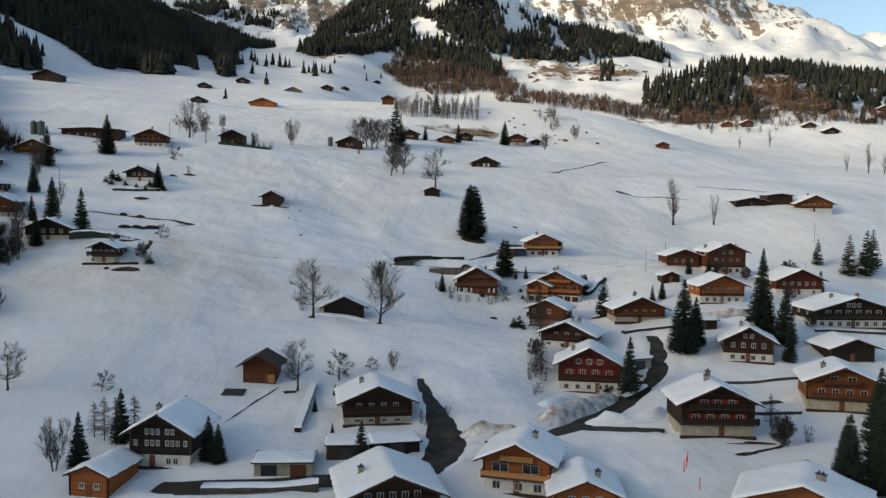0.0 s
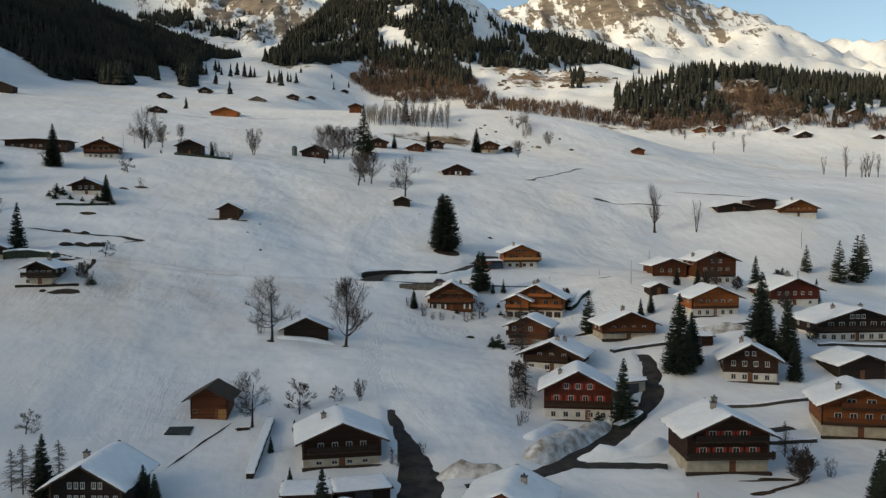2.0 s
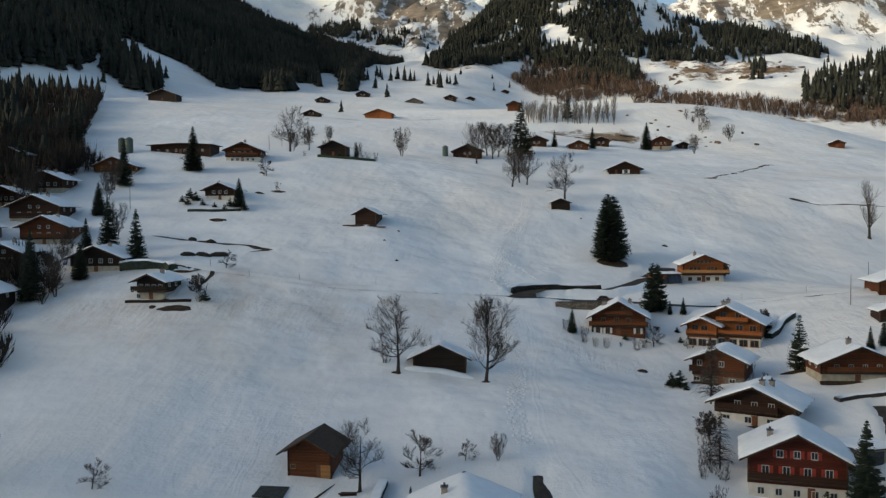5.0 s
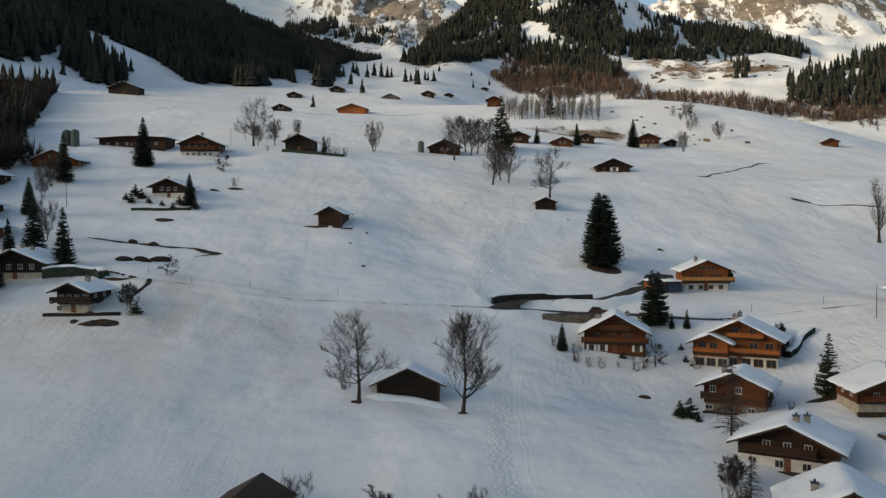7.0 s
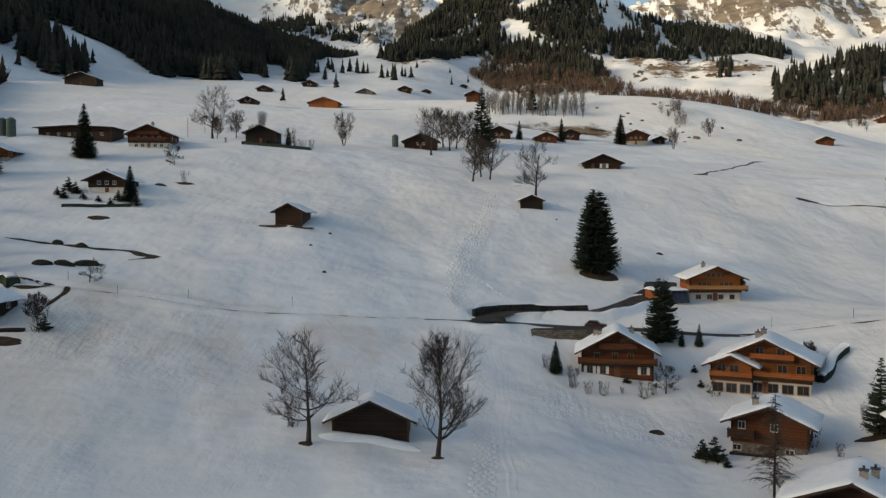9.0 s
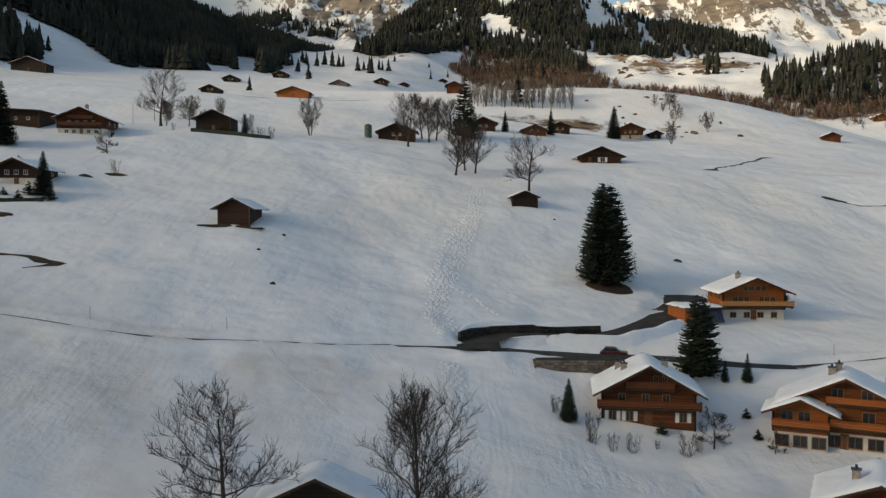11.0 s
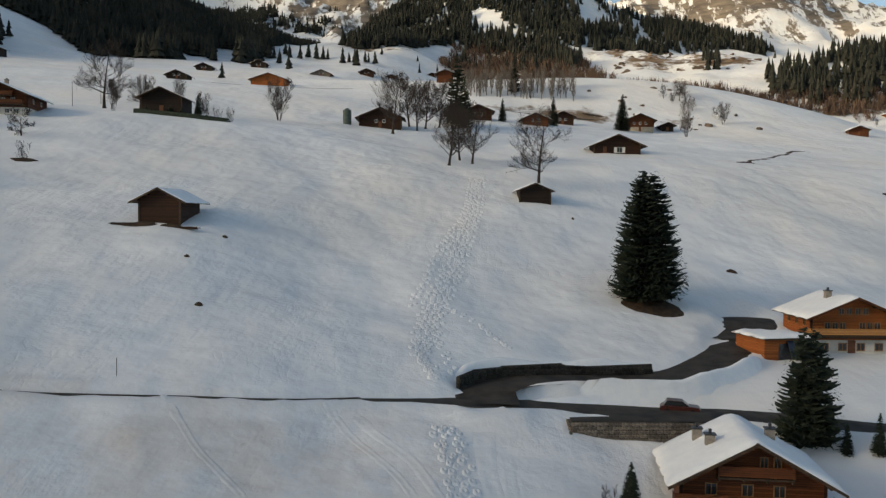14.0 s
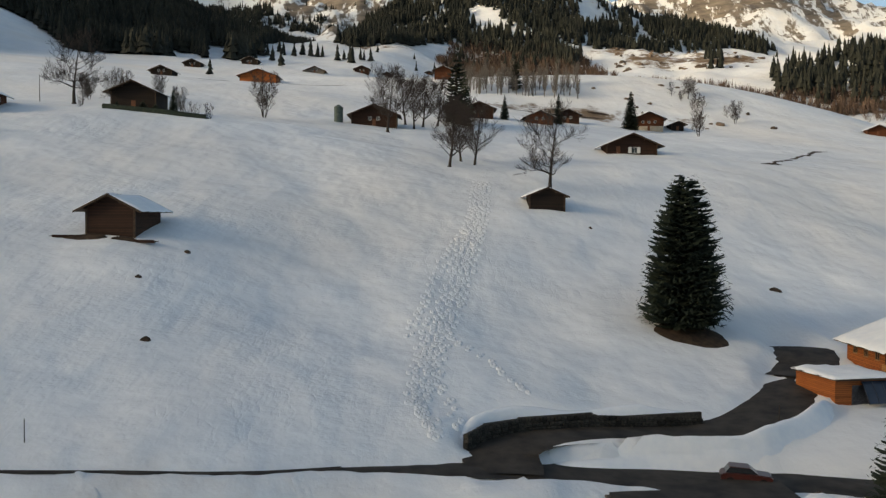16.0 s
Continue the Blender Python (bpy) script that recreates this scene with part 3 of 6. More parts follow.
def chalet(label, x, y, w, depth, height, turn=0.0, wall="brown", low=2.4, low_mat=None, pitch=0.42, snow=0.32, rows=(), sides=2, balconies=(),
           chimneys=((0.2, 0.45),), shutters=None, frame=None, name="chalet", over=1.3, front=1.8, doors=(0.0,), sink=0.0, category="house", group="", rail=None, gable=None, shut_low=False):
    """A timber house: its front gable stands at (x, y) and looks towards -y; it runs back by depth."""
    home = new(name)
    z0 = float(ground(x, y)) - sink
    home.matrix_world = pose(x, y, z0, 0, 0, turn)
    tagged(home, label, category, group)
    seed = int(abs(x * 13 + y * 7))
    if low_mat:
        rows = [(zz * 0.6, xs_, ww, min(hh, low * 0.8 - zz * 0.6 - 0.3)) if zz < low else (zz, xs_, ww, hh) for zz, xs_, ww, hh in rows]
        low = low * 0.8
    top = height - snow * 0.8 - 0.16
    hw = w / 2 - over
    wt = top - hw * pitch
    wood = WOOD[wall]
    lb = low if low_mat else -2.5
    part("wall", prism(bmesh.new(), [(-hw, lb), (hw, lb), (hw, wt - 0.02), (0, top - 0.02), (-hw, wt - 0.02)], 0, depth), wood, home)
    if low_mat:
        part("base_wall", boxes((-hw + 0.08, hw - 0.08, 0.08, depth - 0.08, -3.5, low + 0.02)), low_mat, home, "plastered ground floor" if low_mat in (PLASTER, WHITEWASH) else "")
    for s in (-1, 1):
        o = [(0, top), (s * w / 2, top - w / 2 * pitch), (s * w / 2, top - w / 2 * pitch + 0.14), (0, top + 0.15)]
        part("roof", prism(bmesh.new(), o, -front, depth + 0.9), EDGE, home, "dark wooden roof slope")
        o = [(s * 0.05, top - 0.16), (s * (w / 2 - 0.02), top - 0.16 - (w / 2 - 0.07) * pitch), (s * (w / 2 - 0.02), top + 0.10 - (w / 2 - 0.07) * pitch), (s * 0.05, top + 0.10)]
        part("bargeboard", prism(bmesh.new(), o, -front - 0.06, -front + 0.003), EDGE if wall not in ("honey", "orange", "pale") else WOOD["brown"], home)
    for px in (-hw, -hw * 0.5, 0, hw * 0.5, hw):
        zz = top - abs(px) * pitch - 0.05
        part("purlin", boxes((px - 0.11, px + 0.11, -front + 0.15, -0.003, zz - 0.24, zz - 0.03)), EDGE, home)
    if snow > 0:
        v, f = snow_layer(w, -front + 0.05, depth + 0.85, top + 0.15, pitch, snow, seed)
        ob = piece("snow_cover", mesh_of("snow_cover", v, f, SNOW, True), home)
        tagged(ob, "thick white snow blanket")
    # a dark earth-coloured strip along the front, alike on each of these chalets
    if low_mat and y < 230 and height > 6.5:
        part("front_strip", boxes((-hw - 0.2, hw + 0.3, -0.8, 0.079, -1.5, 0.04)), SOIL, home, "dark snow-free strip along the front")
    for s in (-1, 1):
        part("corner_post", boxes((s * hw - 0.14, s * hw + 0.14, -0.09, 0.2, lb + 0.003, wt - 0.16)), EDGE if wall in ("black", "dark", "red") else WOOD["dark"], home)
    for zz, aa, bb, dd in balconies[:1]:
        part("floor_beam", boxes((-hw + 0.16, hw - 0.16, -0.10, -0.003, zz - 0.5, zz - 0.2)), EDGE, home)
    for zz, xs_, ww, hh in rows:
        for px in xs_:
            add_window(home, px, -0.02 if zz > low or not low_mat else 0.06, zz, ww, hh, 0, frame, shutters if (zz > low) != shut_low else None)
    for s in (-1, 1):
        for k in range(sides):
            yy = depth * (k + 0.8) / (sides + 0.6)
            add_window(home, s * (hw + 0.02), yy, max(low + 0.7, wt - 1.7), 0.9, 1.0, s * math.pi / 2, frame, None)
            if low_mat and low > 2 and k == 0:
                add_window(home, s * (hw - 0.06), yy + 1.5, low - 1.3, 0.9, 0.9, s * math.pi / 2, frame, None)
    for k, (zz, a, b, dd) in enumerate(balconies):
        ba = part("balcony", boxes((a, b, -dd, -0.003, zz - 0.16, zz), *[(a + (b - a) * q - 0.08, a + (b - a) * q + 0.08, -dd + 0.05, -0.003, zz - 0.36, zz - 0.162) for q in (0.02, 0.35, 0.65, 0.98)]), EDGE, home)
        rm = WOOD[rail or wall]
        part("railing", boxes((a, b, -dd - 0.05, -dd, zz + 0.12, zz + 0.88), (a - 0.03, b + 0.03, -dd - 0.09, -dd + 0.05, zz + 0.883, zz + 0.97),
                              (a, a + 0.05, -dd + 0.003, -0.003, zz + 0.1, zz + 0.9), (b - 0.05, b, -dd + 0.003, -0.003, zz + 0.1, zz + 0.9)), rm, ba)
        for q in (0.0, 0.25, 0.5, 0.75, 1.0):
            px = a + 0.06 + (b - a - 0.12) * q
            part("post", boxes((px - 0.06, px + 0.06, -dd + 0.01, -dd + 0.12, zz + 0.003, zz + 0.88)), EDGE, ba)
    for u, t in chimneys:
        cx, cy = u * w / 2, t * depth
        cz = top - abs(cx) * pitch
        ch = part("chimney", boxes((cx - 0.4, cx + 0.4, cy - 0.35, cy + 0.35, cz - 0.3, cz + 1.25)), BRICK, home)
        part("chimney_cap", boxes((cx - 0.5, cx + 0.5, cy - 0.45, cy + 0.45, cz + 1.253, cz + 1.36), (cx - 0.12, cx + 0.12, cy - 0.12, cy + 0.12, cz + 1.363, cz + 1.75)), METAL, ch)
    for px in doors:
        d = part("door", boxes((px - 0.5, px + 0.5, -0.06 if not low_mat else 0.02, 0.03 if not low_mat else 0.11, 0.0, 1.95 if not low_mat else min(2.0, low - 0.05))), SHUTTER_BROWN, home)
        part("door_handle", boxes((px + 0.36, px + 0.42, -0.14 if not low_mat else -0.06, -0.063 if not low_mat else 0.017, 0.98, 1.04)), METAL, d)
    if gable:
        part("gable_boarding", prism(bmesh.new(), [(-hw * gable, top - hw * gable * pitch - 0.05), (hw * gable, top - hw * gable * pitch - 0.05), (0, top - 0.05)], -0.06, -0.003), WOOD["dark"], home)
    return home


def spread(n, half):
    return [round(-half + 2 * half * (k + 0.5) / n, 2) for k in range(n)]


# ---- trees ----
def tube(v, f, a, b, ra, rb, sides=5):
    """Adds a tapered limb from a to b to the lists."""
    ax, ay, az = a
    dx, dy, dz = b[0] - ax, b[1] - ay, b[2] - az
    L = math.sqrt(dx * dx + dy * dy + dz * dz) or 1e-6
    dx, dy, dz = dx / L, dy / L, dz / L
    ux, uy, uz = (dy, -dx, 0.0) if abs(dz) < 0.9 else (0.0, dz, -dy)
    k = math.sqrt(ux * ux + uy * uy + uz * uz)
    ux, uy, uz = ux / k, uy / k, uz / k
    wx, wy, wz = dy * uz - dz * uy, dz * ux - dx * uz, dx * uy - dy * ux
    n = len(v)
    for p, r in ((a, ra), (b, rb)):
        for k in range(sides):
            t = 6.2832 * k / sides
            c, s = r * math.cos(t), r * math.sin(t)
            v.append((p[0] + c * ux + s * wx, p[1] + c * uy + s * wy, p[2] + c * uz + s * wz))
    for k in range(sides):
        f.append((n + k, n + (k + 1) % sides, n + sides + (k + 1) % sides, n + sides + k))


def bare_tree_meshes(h, spread_, seed, stems=1, up=0.5, levels=3, thick=1.0, start=0.2, limbs=24, twig=TWIG, bark=BARK):
    """A leafless tree: a trunk that runs up into the crown, limbs round it, and branches and fine twigs on those."""
    r = random.Random(seed)
    v, f, tv, tf = [], [], [], []

    def limb(p, d, length, rad, level):
        steps = 5 if level == 1 else 4
        q, rr = Vector(p), rad
        for s in range(steps):
            d = (d + Vector((r.uniform(-1, 1), r.uniform(-1, 1), r.uniform(-0.8, 0.9))) * 0.33 + Vector((0, 0, up * 0.12))).normalized()
            e = q + d * length / steps
            r2 = rr * 0.78
            if level == 1 or rr > 0.045:
                tube(v, f, q, e, rr, r2, 4)
            else:
                tube(tv, tf, q, e, max(rr, 0.027), max(r2, 0.019), 3)
            q, rr = e, r2
            if level < levels and s > 0:
                for _ in range(2 if s < steps - 1 else 3):
                    a = r.uniform(0, 6.283)
                    nd = (d * 0.8 + Vector((math.cos(a), math.sin(a), r.uniform(-0.3, 0.6))) * 0.75).normalized()
                    limb(q, nd, length * r.uniform(0.38, 0.6), rr * 0.55, level + 1)
            elif level == levels:
                a = r.uniform(0, 6.283)
                nd = (d + Vector((math.cos(a), math.sin(a), r.uniform(-0.2, 0.5))) * 0.7).normalized()
                tube(tv, tf, q, q + nd * length * r.uniform(0.25, 0.5), 0.018, 0.012, 3)

    for k in range(stems):
        a = 6.283 * k / max(1, stems) + r.uniform(0, 1)
        lean = Vector((math.cos(a), math.sin(a), 0)) * ((0.2 if spread_ > 0.5 else 0.09) if stems > 1 else 0.03)
        p, d, rad = Vector((lean.x * 1.3, lean.y * 1.3, -0.4)), (Vector((0, 0, 1)) + lean).normalized(), h * 0.029 * thick / stems ** 0.6
        n = 10
        tube(v, f, p, p + d * h * 0.05, rad * 2.0, rad * 0.98, 7)
        for s in range(n):
            d = (d + Vector((r.uniform(-1, 1), r.uniform(-1, 1), 0.6)) * 0.06).normalized()
            e = p + d * h / n
            tube(v, f, p, e, rad, rad * 0.84, 7)
            p, rad = e, rad * 0.84
            t = (s + 1) / n
            if start <= t < 0.97:
                for _ in range(max(1, round(limbs / n / stems ** 0.5 * (1.35 - 0.95 * (t - start) / (1.0 - start)) + r.uniform(-0.4, 0.5)))):
                    b = r.uniform(0, 6.283)
                    u = (t - start) / (1.0 - start)
                    tilt = (1.12 - 0.72 * u) * min(1.25, 0.45 + 0.75 * spread_) / (0.6 + 0.4 * up)
                    L = h * (0.40 + 0.13 * math.sin(math.pi * u) - 0.22 * u) * r.uniform(0.75, 1.1) * (0.6 + 0.4 * spread_) / stems ** 0.25
                    limb(p, Vector((math.cos(b) * math.sin(tilt), math.sin(b) * math.sin(tilt), math.cos(tilt))), L, max(rad * 0.5, h * 0.0034), 1)
    zmax = max(p[2] for p in tv + v)
    k = h / zmax
    scale_ = lambda vs: [(p[0] * k, p[1] * k, p[2] * k) for p in vs]
    return mesh_of("trunk", scale_(v), f, bark, True), mesh_of("crown", scale_(tv), tf, twig)


def spruce_meshes(h, radius, seed, mat, tops=1, gap=0.0, droop=0.32, power=0.85):
    """A spruce: straight trunk and whorls of drooping, ragged boughs."""
    r = random.Random(seed)
    v, f, tv, tf = [], [], [], []
    for top in range(tops):
        ox = (top - (tops - 1) / 2) * radius * 0.34
        oy = r.uniform(-0.4, 0.4) if tops > 1 else 0
        hh = h * (1 - 0.03 * top)
        tube(tv, tf, (ox, oy, -0.5), (ox, oy, hh * 0.97), h * 0.016, 0.03, 7)
        n = int(hh / 0.42)
        for k in range(n):
            t = (k + 0.5) / n
            z = hh * (0.04 + 0.955 * t)
            R = radius * (1 - t) ** power * min(1, 0.72 + t * 3) + 0.16
            m = max(5, int(6 + R * 2.3))
            for j in range(m):
                if r.random() < gap:
                    continue
                a = 6.283 * (j + r.uniform(-0.4, 0.4)) / m + k * 0.7
                L = R * r.uniform(0.6, 1.0)
                zz = z + r.uniform(-0.4, 0.4) * min(1, R)
                ca, sa = math.cos(a), math.sin(a)
                width = 0.16 + 0.24 * L / max(1, radius) + 0.13 * L
                prev = None
                segs = 4
                for s in range(segs + 1):
                    q = s / segs
                    rad = L * q
                    dz = -droop * L * q * (1.15 - 0.45 * q * q) + 0.12 * L * q ** 3
                    hw = width * (0.35 + 1.3 * q) * (1 - q) ** 0.6 * r.uniform(0.7, 1.25) + 0.03
                    cx, cy, cz = ox + ca * rad, oy + sa * rad, zz + dz
                    row = (len(v), len(v) + 1, len(v) + 2)
                    sag = -0.35 * hw - r.uniform(0, 0.12)
                    v += [(cx - sa * hw, cy + ca * hw, cz + sag), (cx, cy, cz + 0.05), (cx + sa * hw, cy - ca * hw, cz + sag)]
                    if prev:
                        f += [(prev[0], prev[1], row[1], row[0]), (prev[1], prev[2], row[2], row[1])]
                    prev = row
    lo = h * 0.04
    for _ in range(int(h * radius * 34 * (1 - gap))):
        t = 1 - math.sqrt(r.random() * 0.97 + 0.03) if r.random() < 0.7 else r.random()
        top = r.randrange(tops)
        R = (radius * (1 - t) ** power * min(1, 0.72 + t * 3) + 0.16) * r.uniform(0.66, 0.98)
        a = r.uniform(0, 6.283)
        ox = (top - (tops - 1) / 2) * radius * 0.34
        p = Vector((ox + R * math.cos(a), R * math.sin(a), lo + h * 0.955 * t - droop * R * 0.7))
        b = a + r.uniform(-0.9, 0.9)
        d = Vector((math.cos(b), math.sin(b), r.uniform(-1.0, 0.5))).normalized()
        side = d.cross(Vector((r.uniform(-0.4, 0.4), r.uniform(-0.4, 0.4), 1))).normalized()
        s = r.uniform(0.18, 0.46) * (0.55 + 0.035 * h) * (1.1 - 0.5 * t)
        n = len(v)
        v += [tuple(p - d * s * 0.8), tuple(p + side * s * 0.24), tuple(p + d * s), tuple(p - side * s * 0.24)]
        f.append((n, n + 1, n + 2, n + 3))
    return mesh_of("trunk", tv, tf, BARK, True), mesh_of("crown", v, f, mat)


def tree_kind(name, label, category, meshes, group=""):
    """A first tree of its kind; copies are set out with plant()."""
    home = new(name)
    piece("trunk", meshes[0], home)
    piece("crown", meshes[1], home)
    return tagged(home, label, category, group)


def plant(first, spots, label=""):
    """Sets the kind out at spots (x, y, size, turn): the first one takes the first spot."""
    for k, (x, y, s, a) in enumerate(spots):
        m = pose(x, y, float(ground(x, y)) - 0.1, 0, 0, a)
        if k == 0:
            ob = first
            ob.matrix_basis = m
        else:
            ob = copy_thing(first, m)
        ob.scale = (s, s, s)
        if label:
            ob["label"] = label


# ---- village in the foreground ----
S3 = lambda half: spread(3, half)
chalet("dark brown timber chalet with red shutters and two wide balconies", 59.8, 143, 15.4, 10, 9.6, -5, "dark", 2.3, PLASTER, rows=((2.75, spread(4, 5.2), 1.1, 1.15), (5.35, S3(3.6), 1.1, 1.15)),
       balconies=((2.5, -6.3, 7.0, 1.3), (5.1, -5.4, 5.9, 1.2)), pitch=0.46, chimneys=((-0.12, 0.42), (-0.02, 0.6)), shutters=SHUTTER_RED, doors=(0.8,), rail="black")
chalet("dark red timber chalet with white windows and whitewashed ground floor", 45.7, 178.5, 15.6, 10.5, 10.2, -14, "red", 2.7, WHITEWASH, rows=((0.9, spread(5, 6), 1.0, 1.1), (3.6, spread(4, 5.6), 1.05, 1.25), (6.1, S3(3.4), 0.95, 1.1)),
       balconies=((3.0, -6.4, 6.4, 0.9),), pitch=0.52, chimneys=((-0.45, 0.3),), shutters=SHUTTER_RED, doors=(1.9,), rail="dark")
chalet("honey-coloured timber chalet with balcony and white ground floor", 21.6, 127.5, 13.0, 11, 8.4, -20, "orange", 2.5, WHITEWASH, rows=((0.7, (-3.2, 0.3, 3.3), 1.3, 1.5), (3.2, (-2.6, 2.2), 2.6, 1.5)),
       balconies=((2.7, -5.4, 5.4, 1.5), (5.0, -2.6, 2.6, 0.7)), pitch=0.46, chimneys=((0.3, 0.5),), shutters=None, rail="pale")
chalet("dark timber chalet with deep snow on a broad roof", 2.4, 121.5, 16.4, 13, 7.4, 8, "dark", 2.2, PLASTER, rows=((3.0, spread(5, 4.6), 1.0, 1.2),), balconies=((2.6, -6, 6, 1.1),), chimneys=((-0.5, 0.4),), frame=FRAME)
chalet("dark old chalet with pale ground floor and balcony", 0.1, 156, 15.2, 11, 7.8, 5, "dark", 1.7, PLASTER, rows=((0.6, spread(4, 5), 1.0, 1.1), (3.0, spread(4, 4.6), 1.0, 1.0)), balconies=((2.6, -5.6, 5.6, 1.1),), chimneys=((-0.35, 0.5),), rail="black")
chalet("old black-brown farmhouse with rows of small white windows", -36, 142, 12.8, 11, 9.6, -8, "black", 2.6, WHITEWASH, rows=((0.8, (-3.6, 1.4, 2.6), 0.85, 1.1), (3.6, (-4.2, -2.3, -1.35, -0.4, 1.2, 2.1, 3.0, 4.3), 0.62, 0.95), (5.5, (-2.3, -1.35, -0.4, 1.2, 2.1), 0.62, 0.95)),
       chimneys=((-0.55, 0.75),), doors=(-1.4,), pitch=0.58, shutters=None)
chalet("brown timber hay barn with a nearly bare dark roof", -24.9, 179.6, 9.2, 6.5, 6.4, -5, "brown", snow=0, pitch=0.56, rows=((1.2, (-2.6,), 0.8, 0.7),), sides=0, chimneys=(), doors=(1.6,), name="barn", category="barn", frame=FRAME_WOOD)
chalet("small orange timber cabin with snow-laden roof", -44.6, 132.9, 7.8, 9, 5.4, -14, "orange", rows=((1.3, (-1.2, 1.3), 0.9, 0.9),), sides=1, chimneys=(), name="cabin", category="cabin", over=0.7, front=0.8)
chalet("orange-brown timber chalet with balconies and a pale stone base", 88.9, 154, 15.2, 10.5, 9.0, -18, "honey", 2.4, PLASTER, rows=((2.9, spread(4, 5), 1.2, 1.3), (5.5, (-1.6, 1.6), 1.5, 1.2)), balconies=((2.6, -5.6, 5.6, 1.2), (5.2, -3.4, 3.4, 0.9)), chimneys=((-0.4, 0.3),), rail="brown")
chalet("dark chalet with many white windows and white shutters", 83.6, 184, 13.2, 8.5, 8.3, -19, "dark", 2.3, WHITEWASH, rows=((0.7, spread(4, 4.4), 1.0, 1.2), (3.2, spread(4, 4.4), 0.9, 1.1), (5.4, (-0.7, 0.7), 0.8, 0.95)), shutters=None, pitch=0.54, chimneys=((0.15, 0.35), (-0.2, 0.5)))
chalet("plain black timber barn under smooth snow", 107.5, 182.8, 12.8, 9, 5.8, 0, "black", rows=(), sides=0, chimneys=(), name="barn", category="barn", pitch=0.36)
chalet("long black chalet with white ground-floor windows", 121, 206, 23, 12, 8.2, 0, "black", 2.4, WHITEWASH, pitch=0.3, rows=((0.6, spread(8, 9.5), 1.2, 1.4), (3.3, spread(6, 8), 1.4, 1.2), (5.3, (-1.4, 0, 1.4), 1.0, 1.0)), balconies=((2.8, -9.6, 9.6, 1.2),), chimneys=((-0.3, 0.4), (0.25, 0.3)))
chalet("orange timber chalet with white ground floor", 94.3, 225, 14.8, 9, 8.0, 0, "orange", 2.3, WHITEWASH, rows=((0.6, spread(5, 5.2), 1.0, 1.2), (3.1, spread(5, 5), 0.9, 1.1)), balconies=((2.6, -5.8, 5.8, 1.0),), chimneys=((0.1, 0.4),), rail="honey")
chalet("red-brown timber chalet with small windows", 68.2, 215, 15.6, 8.5, 6.9, 0, "brown", 1.6, PLASTER, rows=((2.1, spread(4, 5), 0.9, 1.0),), balconies=((1.8, -5.6, 5.6, 0.9),), chimneys=((-0.1, 0.3),))
chalet("dark chalet with broad snow roof and white base", 45, 197.5, 15.2, 9, 7.0, -28, "dark", 2.2, WHITEWASH, rows=((0.6, (-4.5, -1, 2.5), 1.2, 1.2), (3.0, spread(3, 4), 1.0, 1.0)), balconies=((2.6, -5.8, 3.8, 1.0),), chimneys=((0.12, 0.15), (0.25, 0.45)))
chalet("brown timber chalet on a stone base with a side porch", 45.3, 223.4, 12.4, 8, 7.4, -26, "brown", 1.9, STONE, rows=((0.6, (-4.2, 2.6), 1.2, 1.2), (3.4, (-3.6, 0.6), 1.0, 1.1)), balconies=((2.6, -5.3, -1.8, 1.4),), chimneys=((-0.35, 0.3),), doors=(0.4,), rail="dark")
chalet("large honey timber chalet with open white-posted ground floor and balconies", 52.6, 246.5, 16.6, 8.5, 9.4, -25, "honey", 2.5, WHITEWASH, rows=((0.3, spread(6, 6.9), 1.8, 1.9), (3.5, (-4.6, -2.2, 2.6, 5.4), 1.5, 1.4), (6.2, (-0.9, 2.4), 1.4, 1.4)),
       balconies=((2.9, -7.4, 7.4, 1.5), (5.7, -2.2, 4.4, 0.9)), pitch=0.47, chimneys=((-0.2, 0.5), (-0.1, 0.62)), rail="orange", frame=FRAME_WOOD)
chalet("lower gabled wing of the large honey chalet", 47.4, 247.2, 9.0, 5, 6.8, -25, "orange", 2.5, WHITEWASH, rows=((0.3, spread(3, 3.2), 1.7, 1.9), (3.5, (-1.6, 0.4), 1.5, 1.3),), sides=0, chimneys=(), doors=(), balconies=((2.9, -3.3, 3.3, 1.3),), rail="orange", name="annexe", frame=FRAME_WOOD)
chalet("brown timber chalet with carved balcony and white shutters", 29.6, 252, 14.4, 9, 8.4, -8, "brown", 2.0, None, rows=((0.55, (-4.6, -2.4, 4.4), 1.0, 1.3), (3.1, (-3.4, -0.4, 2.2), 1.0, 1.1), (5.6, (0.9, 2.0), 0.7, 1.0)),
       balconies=((2.5, -6.6, 6.6, 1.2), (4.95, -3.0, 3.2, 1.0)), pitch=0.55, chimneys=((-0.42, 0.34), (-0.5, 0.72), (0.35, 0.55)), shutters=SHUTTER_WHITE, rail="brown", frame=FRAME_WOOD, shut_low=True)
chalet("bright orange timber chalet with white base and long balcony", 57.3, 291.5, 13.4, 9, 7.8, 0, "orange", 2.2, WHITEWASH, rows=((0.6, spread(4, 4.8), 1.1, 1.0), (2.9, (-3.3, -2.3, -1.3, 1.3, 2.3, 3.3), 0.85, 1.2), (5.1, (-1.5, -0.5, 0.7, 1.7), 0.8, 0.9)),
       balconies=((2.45, -6.0, 6.6, 1.4),), chimneys=((-0.25, 0.4),), frame=FRAME_WOOD, rail="pale", sides=3)
chalet("tall red-brown chalet above the village", 110.2, 260, 14.4, 11, 10.0, 0, "brown", 2.4, WHITEWASH, rows=((0.5, spread(4, 4.6), 1.2, 1.4), (3.6, spread(4, 4.6), 1.0, 1.1), (6.2, (-1.2, 1.2), 1.0, 1.0)), balconies=((2.8, -5.4, 5.4, 1.0),), chimneys=((-0.7, 0.5), (0.7, 0.5)))
